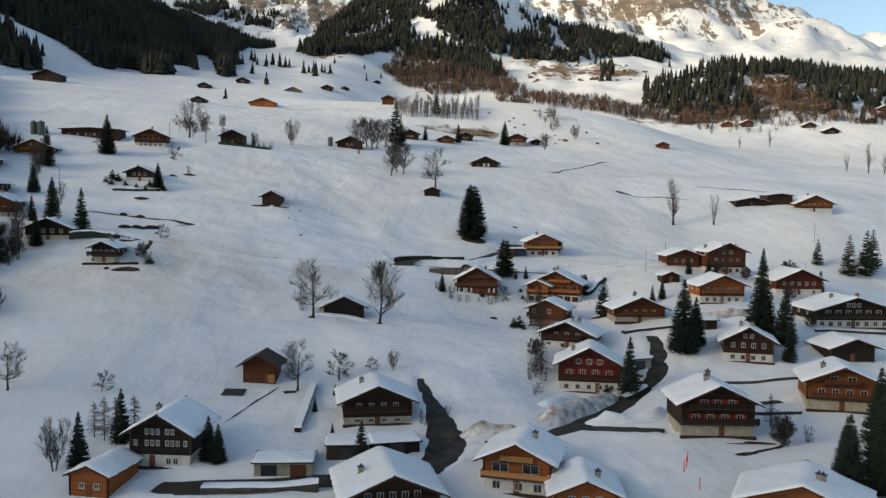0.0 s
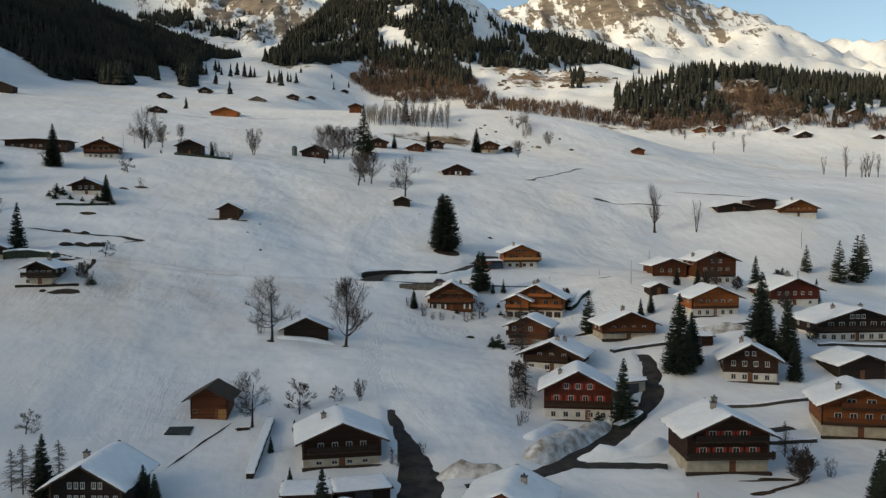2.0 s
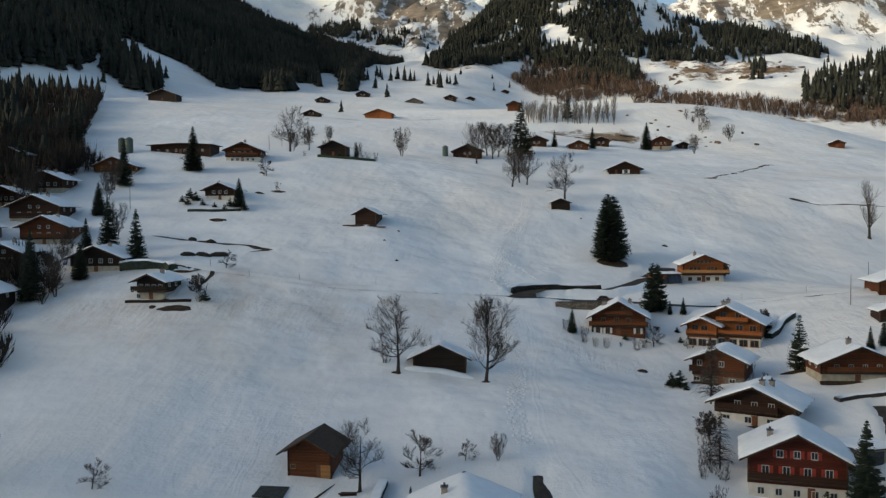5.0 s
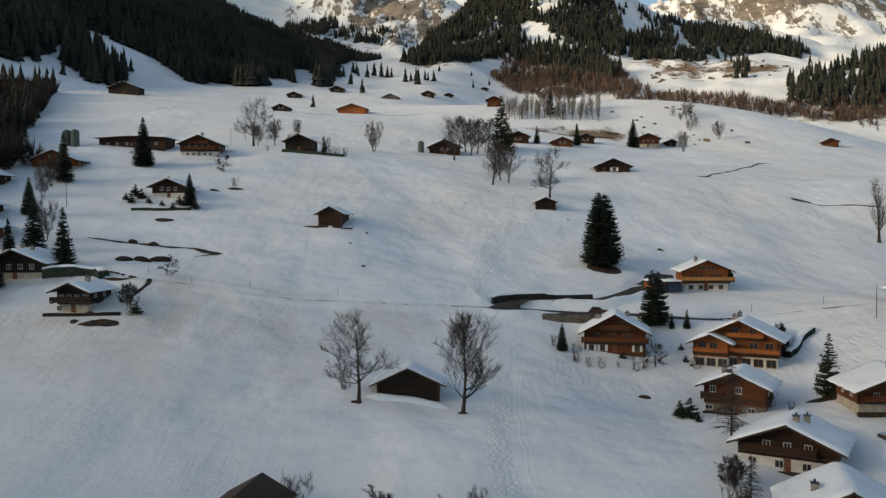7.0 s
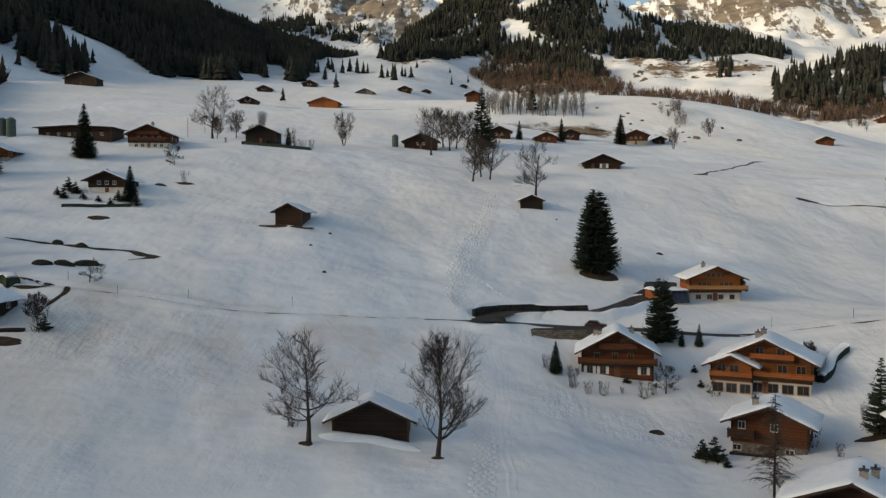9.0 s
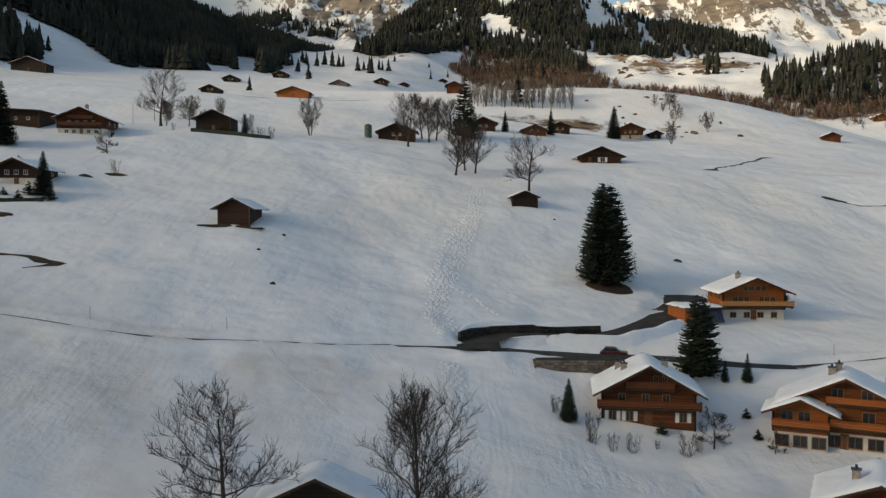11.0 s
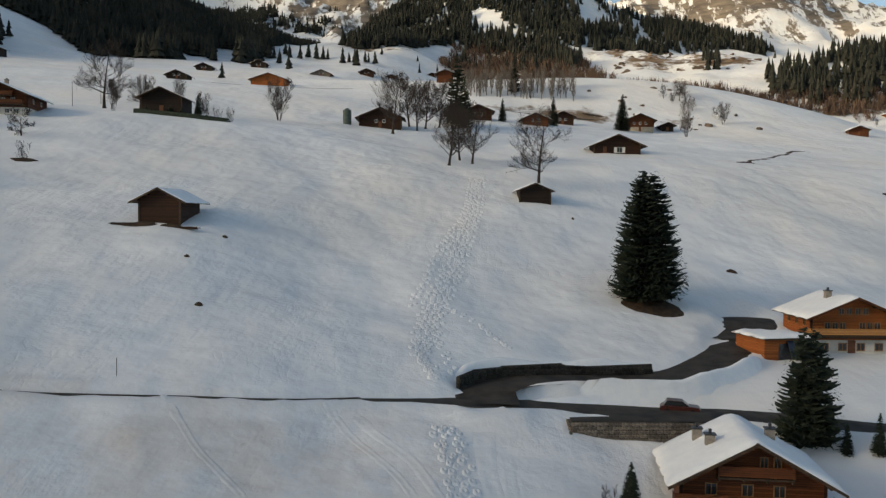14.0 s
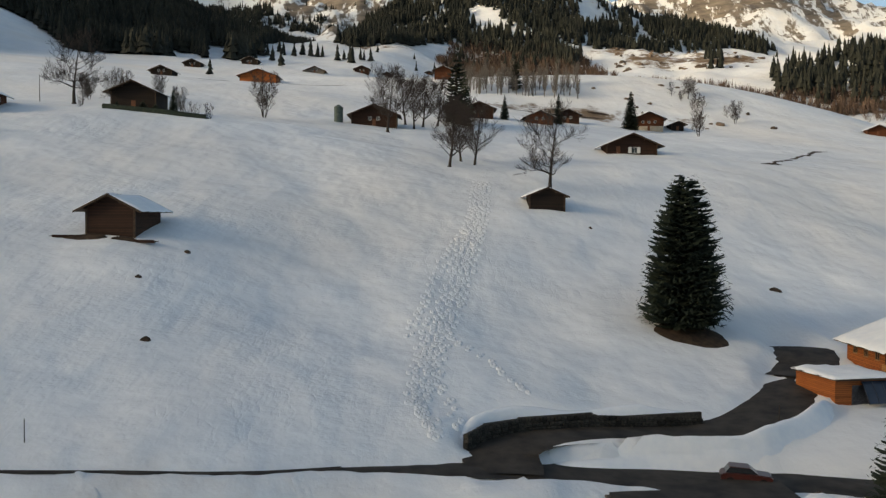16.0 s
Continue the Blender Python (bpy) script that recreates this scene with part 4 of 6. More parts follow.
chalet("low brown timber annexe with snowy roof", 98.2, 266, 13.0, 9, 5.8, 0, "brown", rows=((1.4, spread(3, 3.8), 1.0, 1.0),), sides=0, chimneys=(), pitch=0.34)
chalet("dark red-brown chalet at the edge of the village", 122.7, 237.7, 16.4, 12, 7.8, 0, "red", 2.0, WHITEWASH, rows=((2.8, spread(5, 5.6), 0.9, 1.0), (0.5, (-4.5, 4.5), 1.0, 1.1)), chimneys=((0.0, 0.35),))
chalet("honey timber chalet with a very broad snow roof", 58.4, 110, 18.6, 11, 8.2, -30, "orange", 2.2, PLASTER, pitch=0.36, rows=((3.0, spread(6, 6.5), 1.2, 1.3),), balconies=((2.6, -8, 8, 1.2),), chimneys=((0.2, 0.35), (0.26, 0.38)))
chalet("small chalet almost hidden under its snow roof", 30.4, 119, 11.4, 10, 6.6, -8, "orange", 2.0, PLASTER, rows=((2.6, spread(3, 3), 1.0, 1.0),), chimneys=((0.35, 0.25),))
chalet("dark chalet half out of sight behind conifers", 96, 133, 12, 10, 8, 0, "black", 2.0, PLASTER, rows=((2.8, spread(4, 3.6), 1.0, 1.0),))
chalet("tiny dark timber hut", 86.5, 244, 6.2, 5, 3.6, 0, "dark", rows=(), sides=0, chimneys=(), name="hut", category="hut", over=0.6, front=0.7)

# ---- barns and farms on the slope ----
chalet("low dark hay barn with open front between two bare trees", -8.9, 221, 12.8, 4.6, 5.7, 0, "black", rows=(), sides=0, chimneys=(), name="barn", category="barn", snow=0.42, pitch=0.46, doors=(), sink=0.4, front=1.0)
chalet("weathered brown hay barn on a snowy shoulder", -38.4, 306.5, 8.8, 8, 5.4, -5, "dark", rows=(), sides=0, chimneys=(), name="barn", category="barn", snow=0.2, pitch=0.5, front=1.0, doors=())
chalet("small black hay hut with snow on its roof", 21.6, 345.5, 7.6, 6, 4.1, 0, "black", rows=(), sides=0, chimneys=(), name="hut", category="hut", snow=0.25, over=0.8, front=0.8, doors=())
chalet("wide low barn with white doors in its gable", 51.3, 411, 15.6, 8, 5.4, 0, "dark", rows=((0.3, (0.6,), 1.5, 1.5),), sides=0, chimneys=(), name="barn", category="barn", snow=0.16, pitch=0.42, over=1.6, doors=(-3.4,), shutters=SHUTTER_WHITE, shut_low=True)
chalet("black barn behind a clipped dark hedge", -67.5, 397, 12.8, 9, 6.6, 0, "black", rows=(), sides=0, chimneys=(), name="barn", category="barn", snow=0.05, pitch=0.44)
chalet("small timber hay hut alone in the meadow", 189, 556, 9.4, 7, 4.9, -12, "brown", rows=(), sides=0, chimneys=(), name="hut", category="hut", over=0.8)
chalet("long orange barn catching the low sun", -82.2, 606, 20, 10, 6.2, 0, "orange", rows=(), sides=0, chimneys=(), name="barn", category="barn", snow=0.03, pitch=0.34)
chalet("brown chalet with pale ground floor in the upper hamlet", 87.5, 538, 14, 10, 7.8, -6, "brown", 2.4, PLASTER, rows=((3.0, S3(3.6), 1.0, 1.0),), chimneys=((-0.3, 0.4),))
chalet("dark barn below the forest edge", -233, 618, 22, 10, 8.4, 0, "black", rows=(), sides=0, chimneys=(), name="barn", category="barn", snow=0.2, pitch=0.38)
chalet("sunlit honey chalet with two rows of windows", -137, 349, 16.5, 11, 6.8, 6, "honey", 1.6, PLASTER, rows=((1.9, spread(6, 5.4), 1.0, 1.0), (4.0, (-1.2, 1.2), 1.0, 0.9)), balconies=((1.7, -6, 6, 1.0),))
chalet("broad brown farmhouse with white ground floor", -99.5, 379, 15.6, 13, 7.8, 6, "brown", 2.0, WHITEWASH, rows=((0.4, spread(5, 5), 1.1, 1.1), (2.9, spread(4, 4.4), 0.9, 1.0)), balconies=((2.3, -5.8, 5.8, 1.3), (4.3, -3.5, 3.5, 1.0)), chimneys=((0.0, 0.4),), name="farmhouse")
chalet("long low dark stable joined to a farm", -128, 388, 27, 11, 4.6, 0, "dark", pitch=0.05, rows=((1.0, spread(6, 11), 1.0, 0.9),), sides=0, chimneys=(), name="stable", category="barn", snow=0.3)
chalet("dark farmhouse among garden bushes", -88.4, 321.5, 12, 9, 5.8, 0, "dark", 1.6, WHITEWASH, rows=((2.0, S3(3), 1.0, 1.0),), name="farmhouse", chimneys=((-0.3, 0.5),))
chalet("small dark chalet with thick roof snow", -76.0, 240.4, 9.0, 8, 6.2, -6, "black", 2.0, PLASTER, rows=((2.4, spread(4, 3.2), 1.0, 1.1), (0.5, (-3,), 1.0, 1.0)), balconies=((2.1, -4.4, 4.4, 1.0),))
chalet("broad brown farmhouse with white base on the open meadow", 192.5, 362, 18.6, 12, 7.6, -4, "honey", 2.0, WHITEWASH, rows=((2.6, spread(5, 6), 1.0, 1.1),), balconies=((2.2, -6.5, 6.5, 1.0),), name="farmhouse", chimneys=((-0.1, 0.4), (0.5, 0.5)))
chalet("low dark byre joining farm and cowshed", 178.6, 366.5, 12.5, 8, 5.2, -2, "dark", pitch=0.14, rows=(), sides=0, chimneys=(), name="byre", category="barn", snow=0.12, doors=(), over=0.5)
chalet("long low dark cowshed beside the meadow farm", 165.5, 366, 17, 8, 4.0, 0, "black", pitch=0.2, rows=(), sides=0, chimneys=(), name="cowshed", category="barn", snow=0.18)
for lab, x, y, w, H, wall in (("dark brown barn beside a silo", -15.4, 445, 15.5, 6.4, "dark"), ("dark hamlet house under the sunny bank", 17.6, 500, 12.7, 6.0, "dark"), ("low brown barn in the upper hamlet", 39.2, 500, 12, 5.0, "brown"),
                              ("dark barn behind a spruce in the hamlet", 53.5, 528, 11.2, 5.6, "dark"), ("house half hidden behind tall pines", 6, 628, 11, 7.0, "brown"), ("dark shed at the end of the hamlet", 101, 545, 7.5, 4.2, "black"),
                              ("small barn high on the snow", -123, 590, 12, 4.6, "black"), ("brown house at the foot of the wooded hill", 350, 788, 13.5, 6.8, "brown"), ("pale house at the foot of the wooded hill", 331, 790, 13, 6.0, "honey"),
                              ("dark house below the wooded bank", 406, 778, 15, 6.0, "dark"), ("low dark barn at the meadow's end", 417, 758, 17, 6.4, "black"), ("far snow-roofed house beside the wood", 486, 752, 13, 4.6, "dark"),
                              ("dark barn on the shaded valley floor", -144, 713, 12, 5.0, "black"), ("far dark house under the forest", -122, 770, 13, 5.6, "black"), ("far grey hut among young spruces", -75, 744, 15, 4.4, "grey"), ("small dark barn in the high valley", -48, 780, 12, 5.4, "dark"), ("low black shed in the high valley", -35, 853, 9.5, 3.6, "black"), ("tiny dark hut on the high pasture", -4, 1017, 10, 4.0, "black"),
                              ("broad house on the far snowy terrace", 509, 825, 20, 6.4, "brown"), ("small far house beside spruces", 472, 786, 13, 5.6, "dark"), ("far dark house on the upper bank", 624, 956, 18, 6.0, "dark")):
    chalet(lab, x, y, w, 9, H, 0, wall, rows=((1.6, spread(2, 2.4), 1.0, 1.0),) if w > 11 else (), sides=0, chimneys=(), name="barn" if "barn" in lab or "shed" in lab else "house", category="barn" if "barn" in lab or "shed" in lab else "house", snow=0.2)

# ---- houses along the wooded edge ----
for lab, x, y, w, H, wall, rows in (("dark brown chalet on the upper lane", -150, 303, 12.6, 6.8, "dark", 1), ("large dark brown chalet by the wooded edge", -133, 291, 17, 8.6, "dark", 2), ("red-brown chalet with snow-lined roof", -121.5, 276, 15.5, 8.2, "brown", 2),
                                    ("dark chalet with white snow roof by the birches", -123, 258, 13.4, 7.6, "black", 2), ("low black chalet among spruces", -97, 256.5, 15, 6.8, "black", 1), ("upper dark chalet in the trees", -147, 321, 14.6, 7.4, "dark", 1),
                                    ("grey chalet with white roof at the edge", -139, 268, 11, 8.6, "grey", 2), ("dark house in the shade of the wood", -112, 229, 12, 9.6, "black", 2), ("reddish house under the forest", -175, 347, 14.6, 7.6, "red", 1)):
    chalet(lab, x, y, w, 11, H, 4, wall, 1.8, PLASTER, rows=((2.2, spread(4, w / 2 - 2.6), 1.0, 1.1), (4.4, (-1.2, 1.2), 0.9, 0.9))[:rows], balconies=((2.0, -w / 2 + 1.8, w / 2 - 1.8, 1.0),) if rows > 1 else ())


def flat_garage(label, x, y, w, d, h, turn=0.0, wall=None, doors=1, slope_=0.0):
    g = new("garage")
    g.matrix_world = pose(x, y, float(ground(x, y)) - 0.1, 0, 0, turn)
    tagged(g, label, "garage")
    part("wall", boxes((-w / 2, w / 2, 0, d, -2, h)), wall or PLASTER, g)
    part("roof", boxes((-w / 2 - 0.4, w / 2 + 0.4, -0.7, d + 0.4, h + 0.003, h + 0.2)), EDGE, g)
    v, f = snow_layer(w + 0.8, -0.65, d + 0.35, h + 0.2, 0.02, 0.42, int(abs(x) * 9))
    tagged(piece("snow_cover", mesh_of("snow_cover", v, f, SNOW, True), g), "thick white snow blanket")
    for k in range(doors):
        px = -w / 2 + w * (k + 0.5) / doors
        dw = min(2.6, w / doors - 0.5)
        part("garage_door", boxes((px - dw / 2, px + dw / 2, -0.05, 0.03, 0.0, 2.1), *[(px - dw / 2, px + dw / 2, -0.075, -0.053, 0.1 + q * 0.5, 0.5 + q * 0.5) for q in range(4)]), SHUTTER_BROWN if k else METAL, g)
    return g


flat_garage("pale flat-roofed garage under deep snow", -15.2, 137.5, 9.5, 6, 2.5, 0, PLASTER, 2)
flat_garage("dark garage set into the slope under snow", -5.0, 142, 7, 6, 2.6, 0, EDGE, 1)
flat_garage("long low outbuilding with snow-laden roof", 3.4, 142.5, 8, 6, 2.4, 10, WOOD["black"], 1)
flat_garage("garage with snow roof beside the lower lane", 58.6, 183.5, 6, 6, 2.5, 20, PLASTER, 1)
flat_garage("snow-covered carport near the chalets", 80, 203, 8, 6, 2.4, 0, WOOD["dark"], 1)
gar = flat_garage("orange timber garage with a blue sloping panel", 47.2, 287.5, 6.6, 6.5, 2.7, 12, WOOD["orange"], 1)
bm = bmesh.new()
box(bm, -0.4, 3.2, 0, 0.08, 0, 2.5, Matrix.Translation((0.1, -1.5, 0.4)) @ Matrix.Rotation(radians(-32), 4, "X"))
sp = part("solar_panel", bm, SOLAR, gar, "blue sloping solar panel")
bm = bmesh.new()
for k in range(4):
    box(bm, -0.4 + k * 1.17, -0.32 + k * 1.17, -0.03, 0.11, 0, 2.5, Matrix.Translation((0.1, -1.5, 0.4)) @ Matrix.Rotation(radians(-32), 4, "X"))
part("panel_frame", bm, METAL, sp)


# ---- cars ----
def car(label, x, y, turn, paint, z=None):
    c = new("car")
    c.matrix_world = pose(x, y, float(ground(x, y)) + 0.22 if z is None else z, 0, 0, turn)
    tagged(c, label, "car")
    bm = bmesh.new()
    prism(bm, [(-2.05, 0.3), (2.05, 0.3), (2.1, 0.62), (1.95, 0.86), (0.95, 0.95), (-1.75, 0.98), (-2.08, 0.8)], -0.85, 0.85)
    bmesh.ops.bevel(bm, geom=list(bm.edges), offset=0.06, segments=2, affect="EDGES")
    part("body", bm, paint, c)
    bm = bmesh.new()
    prism(bm, [(-1.72, 0.97), (0.95, 0.94), (0.3, 1.42), (-1.35, 1.46)], -0.74, 0.74)
    bmesh.ops.bevel(bm, geom=list(bm.edges), offset=0.05, segments=2, affect="EDGES")
    part("cabin_glass", bm, GLASS, c)
    bm = bmesh.new()
    prism(bm, [(-1.36, 1.44), (0.32, 1.40), (0.25, 1.47), (-1.3, 1.52)], -0.72, 0.72)
    part("roof", bm, paint, c)
    for wx in (-1.3, 1.3):
        for s in (-1, 1):
            bm = bmesh.new()
            bmesh.ops.create_cone(bm, segments=18, radius1=0.33, radius2=0.33, depth=0.22, cap_ends=True, matrix=Matrix.Translation((wx, s * 0.8, 0.33)) @ Matrix.Rotation(radians(90), 4, "X"))
            part("wheel", bm, RUBBER, c)
    for s in (-1, 1):
        part("headlight", boxes((2.0, 2.09, s * 0.62 - 0.14, s * 0.62 + 0.14, 0.62, 0.76)), FRAME, c)
    return c


car("dark red car parked beside the lane", 28.6, 270.2, -14, CAR_RED)
car("white car parked in front of a garage", 57.5, 180.0, 70, CAR_WHITE)
car("pale car parked below a snow-covered carport", 76.5, 203, 100, CAR_WHITE)


# ---- walls beside the lanes ----
def stone_wall(label, path, h, size, name="retaining_wall", depth=0.5, mat=None):
    """A wall of laid stones along a line of (x, y, z at the foot): dark mortar behind, each stone a piece of its own."""
    home = new(name)
    x0, y0, z0 = path[0]
    home.matrix_world = pose(x0, y0, z0)
    tagged(home, label, "wall")
    r = random.Random(int(abs(x0 * 31 + y0)))
    shapes = []
    for k in range(5):
        bm = bmesh.new()
        bmesh.ops.create_cube(bm, size=1)
        bmesh.ops.bevel(bm, geom=list(bm.edges), offset=0.16, segments=1, affect="EDGES")
        for v in bm.verts:
            v.co += Vector((r.uniform(-0.05, 0.05), r.uniform(-0.06, 0.06), r.uniform(-0.05, 0.05)))
        me = bpy.data.meshes.new("stone")
        bm.to_mesh(me)
        bm.free()
        me.materials.append(mat or STONE)
        shapes.append(me)
    count = 0
    for (ax, ay, az), (bx, by, bz) in zip(path, path[1:]):
        L = math.hypot(bx - ax, by - ay)
        ang = math.atan2(by - ay, bx - ax)
        core = part("core", boxes((0, L, 0.12, depth, -1.0, h)), MORTAR, home)
        core.location, core.rotation_euler = (ax - x0, ay - y0, (az + bz) / 2 - z0), (0, 0, ang)
        z = 0.0
        while z < h - 0.1:
            hh = size * r.uniform(0.6, 0.85)
            u = r.uniform(-0.3, 0) * size
            while u < L and count < 300:
                ww = size * r.uniform(0.7, 1.5)
                o = piece("stone", r.choice(shapes), home, (ax - x0 + math.cos(ang) * (u + ww / 2) - math.sin(ang) * 0.1, ay - y0 + math.sin(ang) * (u + ww / 2) + math.cos(ang) * 0.1, az - z0 + (bz - az) * min(1, u / L) + z + hh / 2 - 0.1),
                          ang, (ww * 0.97, 0.34 + r.uniform(-0.05, 0.08), hh * 0.98))
                count += 1
                u += ww
            z += hh
    return home


def along(points, dz=0.0, base=ground):
    return [(x, y, float(base(x, y)) + dz) for x, y in points]


zr = float(ground(20, 270))
bm = boxes((16.2, 31, 264.4, 269.5, zr - 3.5, zr + 0.22))
tagged(part("parking_terrace", bm, ASPHALT), "cleared asphalt parking terrace above a stone wall", "terrace", kind="structure")
stone_wall("rough grey stone retaining wall below the parking terrace", [(16.2, 264.0, zr - 2.0), (31.0, 264.0, zr - 2.0)], 2.1, 0.55)
stone_wall("short stone wall end beside the terrace", [(15.9, 268.5, zr - 1.9), (15.9, 264.2, zr - 1.9)], 1.9, 0.6)
stone_wall("dark stone wall holding the snow above the lane", [(5.3, 272.6, float(slope(8, 271.6)) - 0.3), (7.0, 275.4, float(slope(9.5, 273.4)) - 0.3), (10.2, 277.3, float(slope(11.5, 275.2)) - 0.3), (17.5, 279.6, float(slope(17, 277.6)) - 0.35), (28.8, 282.5, float(slope(29, 280.2)) - 0.5)], 1.3, 0.6, mat=STONE_WET)


# ---- stakes, poles and fences ----
def stake_kind(label, h, rad, mat, name, cat):
    bm = bmesh.new()
    bmesh.ops.create_cone(bm, segments=8, radius1=rad, radius2=rad * 0.8, depth=h + 0.4, cap_ends=True, matrix=Matrix.Translation((0, 0, h / 2 - 0.2)))
    ob = part(name, bm, mat)
    return tagged(ob, label, cat, "%ss" % name)


def set_out(first, spots):
    for k, (x, y) in enumerate(spots):
        m = pose(x, y, float(ground(x, y)))
        if k == 0:
            first.matrix_basis = m
        else:
            copy_thing(first, m)


set_out(stake_kind("thin dark wooden snow stake beside the lane", 1.8, 0.045, BARK, "snow_stake", "stake"),
        [(-28.4, 263.2), (-47, 260.6), (-58, 255.5), (-70, 262), (-84, 256.8), (62, 270.5), (78, 272), (95, 275), (36, 281.5)])
set_out(stake_kind("slim wooden pole standing in the meadow", 7, 0.09, BARK, "pole", "pole"),
        [(-113.3, 310.7), (83.7, 259.2), (137, 262), (170, 268), (-102.9, 427), (-103, 448), (104, 300), (176, 330)])
red = stake_kind("bright red marker pole in the snow", 1.9, 0.10, PLASTIC_RED, "marker_pole", "pole")
set_out(red, [(49.3, 130.5), (51.0, 133.5), (50.2, 131.8), (49.8, 125.0), (54.5, 122.8)])

fence = new("fence")
fence.matrix_world = pose(-52, 128, float(ground(-52, 128)))
tagged(fence, "low dark wooden garden fence in the snow", "fence")
for k in range(12):
    fx, fy = -6 + k * 1.25, -1.5 + 0.35 * k
    fz = float(ground(-52 + fx, 128 + fy)) - fence.location.z
    part("post", boxes((fx - 0.05, fx + 0.05, fy - 0.05, fy + 0.05, fz - 0.4, fz + 1.0)), EDGE, fence)
    if k < 11:
        fz2 = float(ground(-52 + fx + 1.25, 128 + fy + 0.35)) - fence.location.z
        for hz in (0.45, 0.85):
            v, f = [], []
            tube(v, f, (fx, fy, fz + hz), (fx + 1.25, fy + 0.35, fz2 + hz), 0.04, 0.04, 4)
            piece("rail", mesh_of("rail", v, f, EDGE), fence)

# a hedge-high timber wall of logs, silos and small clutter
for lab, x, y, r_, h_ in (("round grey feed silo beside the stable", -147.5, 384, 1.5, 5.6), ("round grey feed silo beside the barn", -25.5, 444, 1.3, 4.2), ("second grey feed silo by the stable", -151.0, 385, 1.4, 5.2)):
    bm = bmesh.new()
    bmesh.ops.create_cone(bm, segments=20, radius1=r_, radius2=r_, depth=h_ + 1, cap_ends=True, matrix=Matrix.Translation((0, 0, h_ / 2 - 0.5)))
    bmesh.ops.create_cone(bm, segments=20, radius1=r_ * 1.03, radius2=r_ * 0.25, depth=0.7, cap_ends=True, matrix=Matrix.Translation((0, 0, h_ + 0.36)))
    for q in range(1, 5):
        bmesh.ops.create_cone(bm, segments=20, radius1=r_ * 1.02, radius2=r_ * 1.02, depth=0.08, cap_ends=False, matrix=Matrix.Translation((0, 0, h_ * q / 5)))
    ob = tagged(part("silo", bm, plain("silo_grey", (0.05, 0.07, 0.06), (0.10, 0.125, 0.11), 2, 0.6)) if lab.startswith("round grey feed silo beside the stable") else part("silo", bm, bpy.data.materials["silo_grey"]), lab, "silo")
    ob.matrix_world = pose(x, y, float(ground(x, y)))


def heap(name, label, category, x, y, rx, ry, h, mat, seed, rough=0.3):
    """An uneven low mound that rests on the ground."""
    r = random.Random(seed)
    ph = [r.uniform(0, 6.28) for _ in range(6)]
    n, m = 22, 7
    q, a = [g_.ravel() for g_ in np.meshgrid(np.arange(m + 1) / m, 6.2832 * np.arange(n) / n, indexing="ij")]
    w = 1 + rough * (0.5 * np.sin(2 * a + ph[0]) + 0.35 * np.sin(3 * a + ph[1]) + 0.25 * np.sin(7 * a + ph[2]))
    X, Y = x + rx * q * w * np.cos(a), y + ry * q * w * np.sin(a)
    Z = ground(X, Y) - ground(x, y) + h * (1 - q ** 2) ** (0.5 if name == "clipped_bush" else 1.2) * (1 + 0.1 * np.sin(3 * a + ph[3] + q * 5) + 0.05 * np.sin(7 * a + q * 11)) - np.where(q > 0.99, 0.25, -0.05)
    v, f = np.column_stack([X - x, Y - y, Z]).tolist(), []
    for j in range(m):
        for k in range(n):
            a, b = j * n + k, j * n + (k + 1) % n
            f.append((a, b, b + n, a + n))
    ob = new(name, mesh_of(name, v, f, mat, True))
    ob.matrix_world = pose(x, y, float(ground(x, y)))
    return tagged(ob, label, category)


heap("bare_patch", "red-brown bare needle litter beneath the double spruce", "ground", 34.4, 304.6, 5.2, 3.4, 0.12, SOIL, 5, 0.12)["kind"] = "structure"
for x, y, rx, ry, h in ((-68.6, 236.2, 4.0, 1.5, 0.5), (-74.2, 236.9, 1.0, 0.6, 0.4), (-72.5, 240.0, 1.0, 0.5, 0.3), (-74.3, 339.1, 3.0, 1.0, 0.35), (-79.6, 335.2, 1.6, 0.9, 0.5), (-83, 304, 3.0, 1.1, 0.5), (61, 225.5, 3.2, 1.2, 0.3), (85.4, 409, 2.4, 1.2, 0.25), (111, 380.5, 4, 1.2, 0.2), (32.4, 233.6, 1.1, 0.7, 0.45),
                        (-16.9, 216.6, 0.9, 0.5, 0.3), (0.4, 215.3, 0.8, 0.5, 0.25), (66, 140, 3.0, 0.6, 0.2), (62, 136, 2.0, 0.5, 0.25), (73, 570, 5, 2, 0.5), (-61, 394.5, 8, 1.6, 0.7), (-41.0, 305.6, 2.6, 1.1, 0.35), (-36.2, 305.4, 1.6, 0.7, 0.3),
                        (-28.3, 304.9, 0.5, 0.3, 0.25), (-25.7, 282.0, 0.5, 0.35, 0.3), (-31.1, 295.5, 0.45, 0.3, 0.2), (52.4, 323.4, 0.9, 0.5, 0.4), (27.9, 338.9, 0.3, 0.2, 0.25)):
    heap("bare_patch", "dark patch of bare ground and dead stalks in the snow", "ground", x, y, rx, ry, h, SOIL, int(x * 7 + y))["kind"] = "structure"


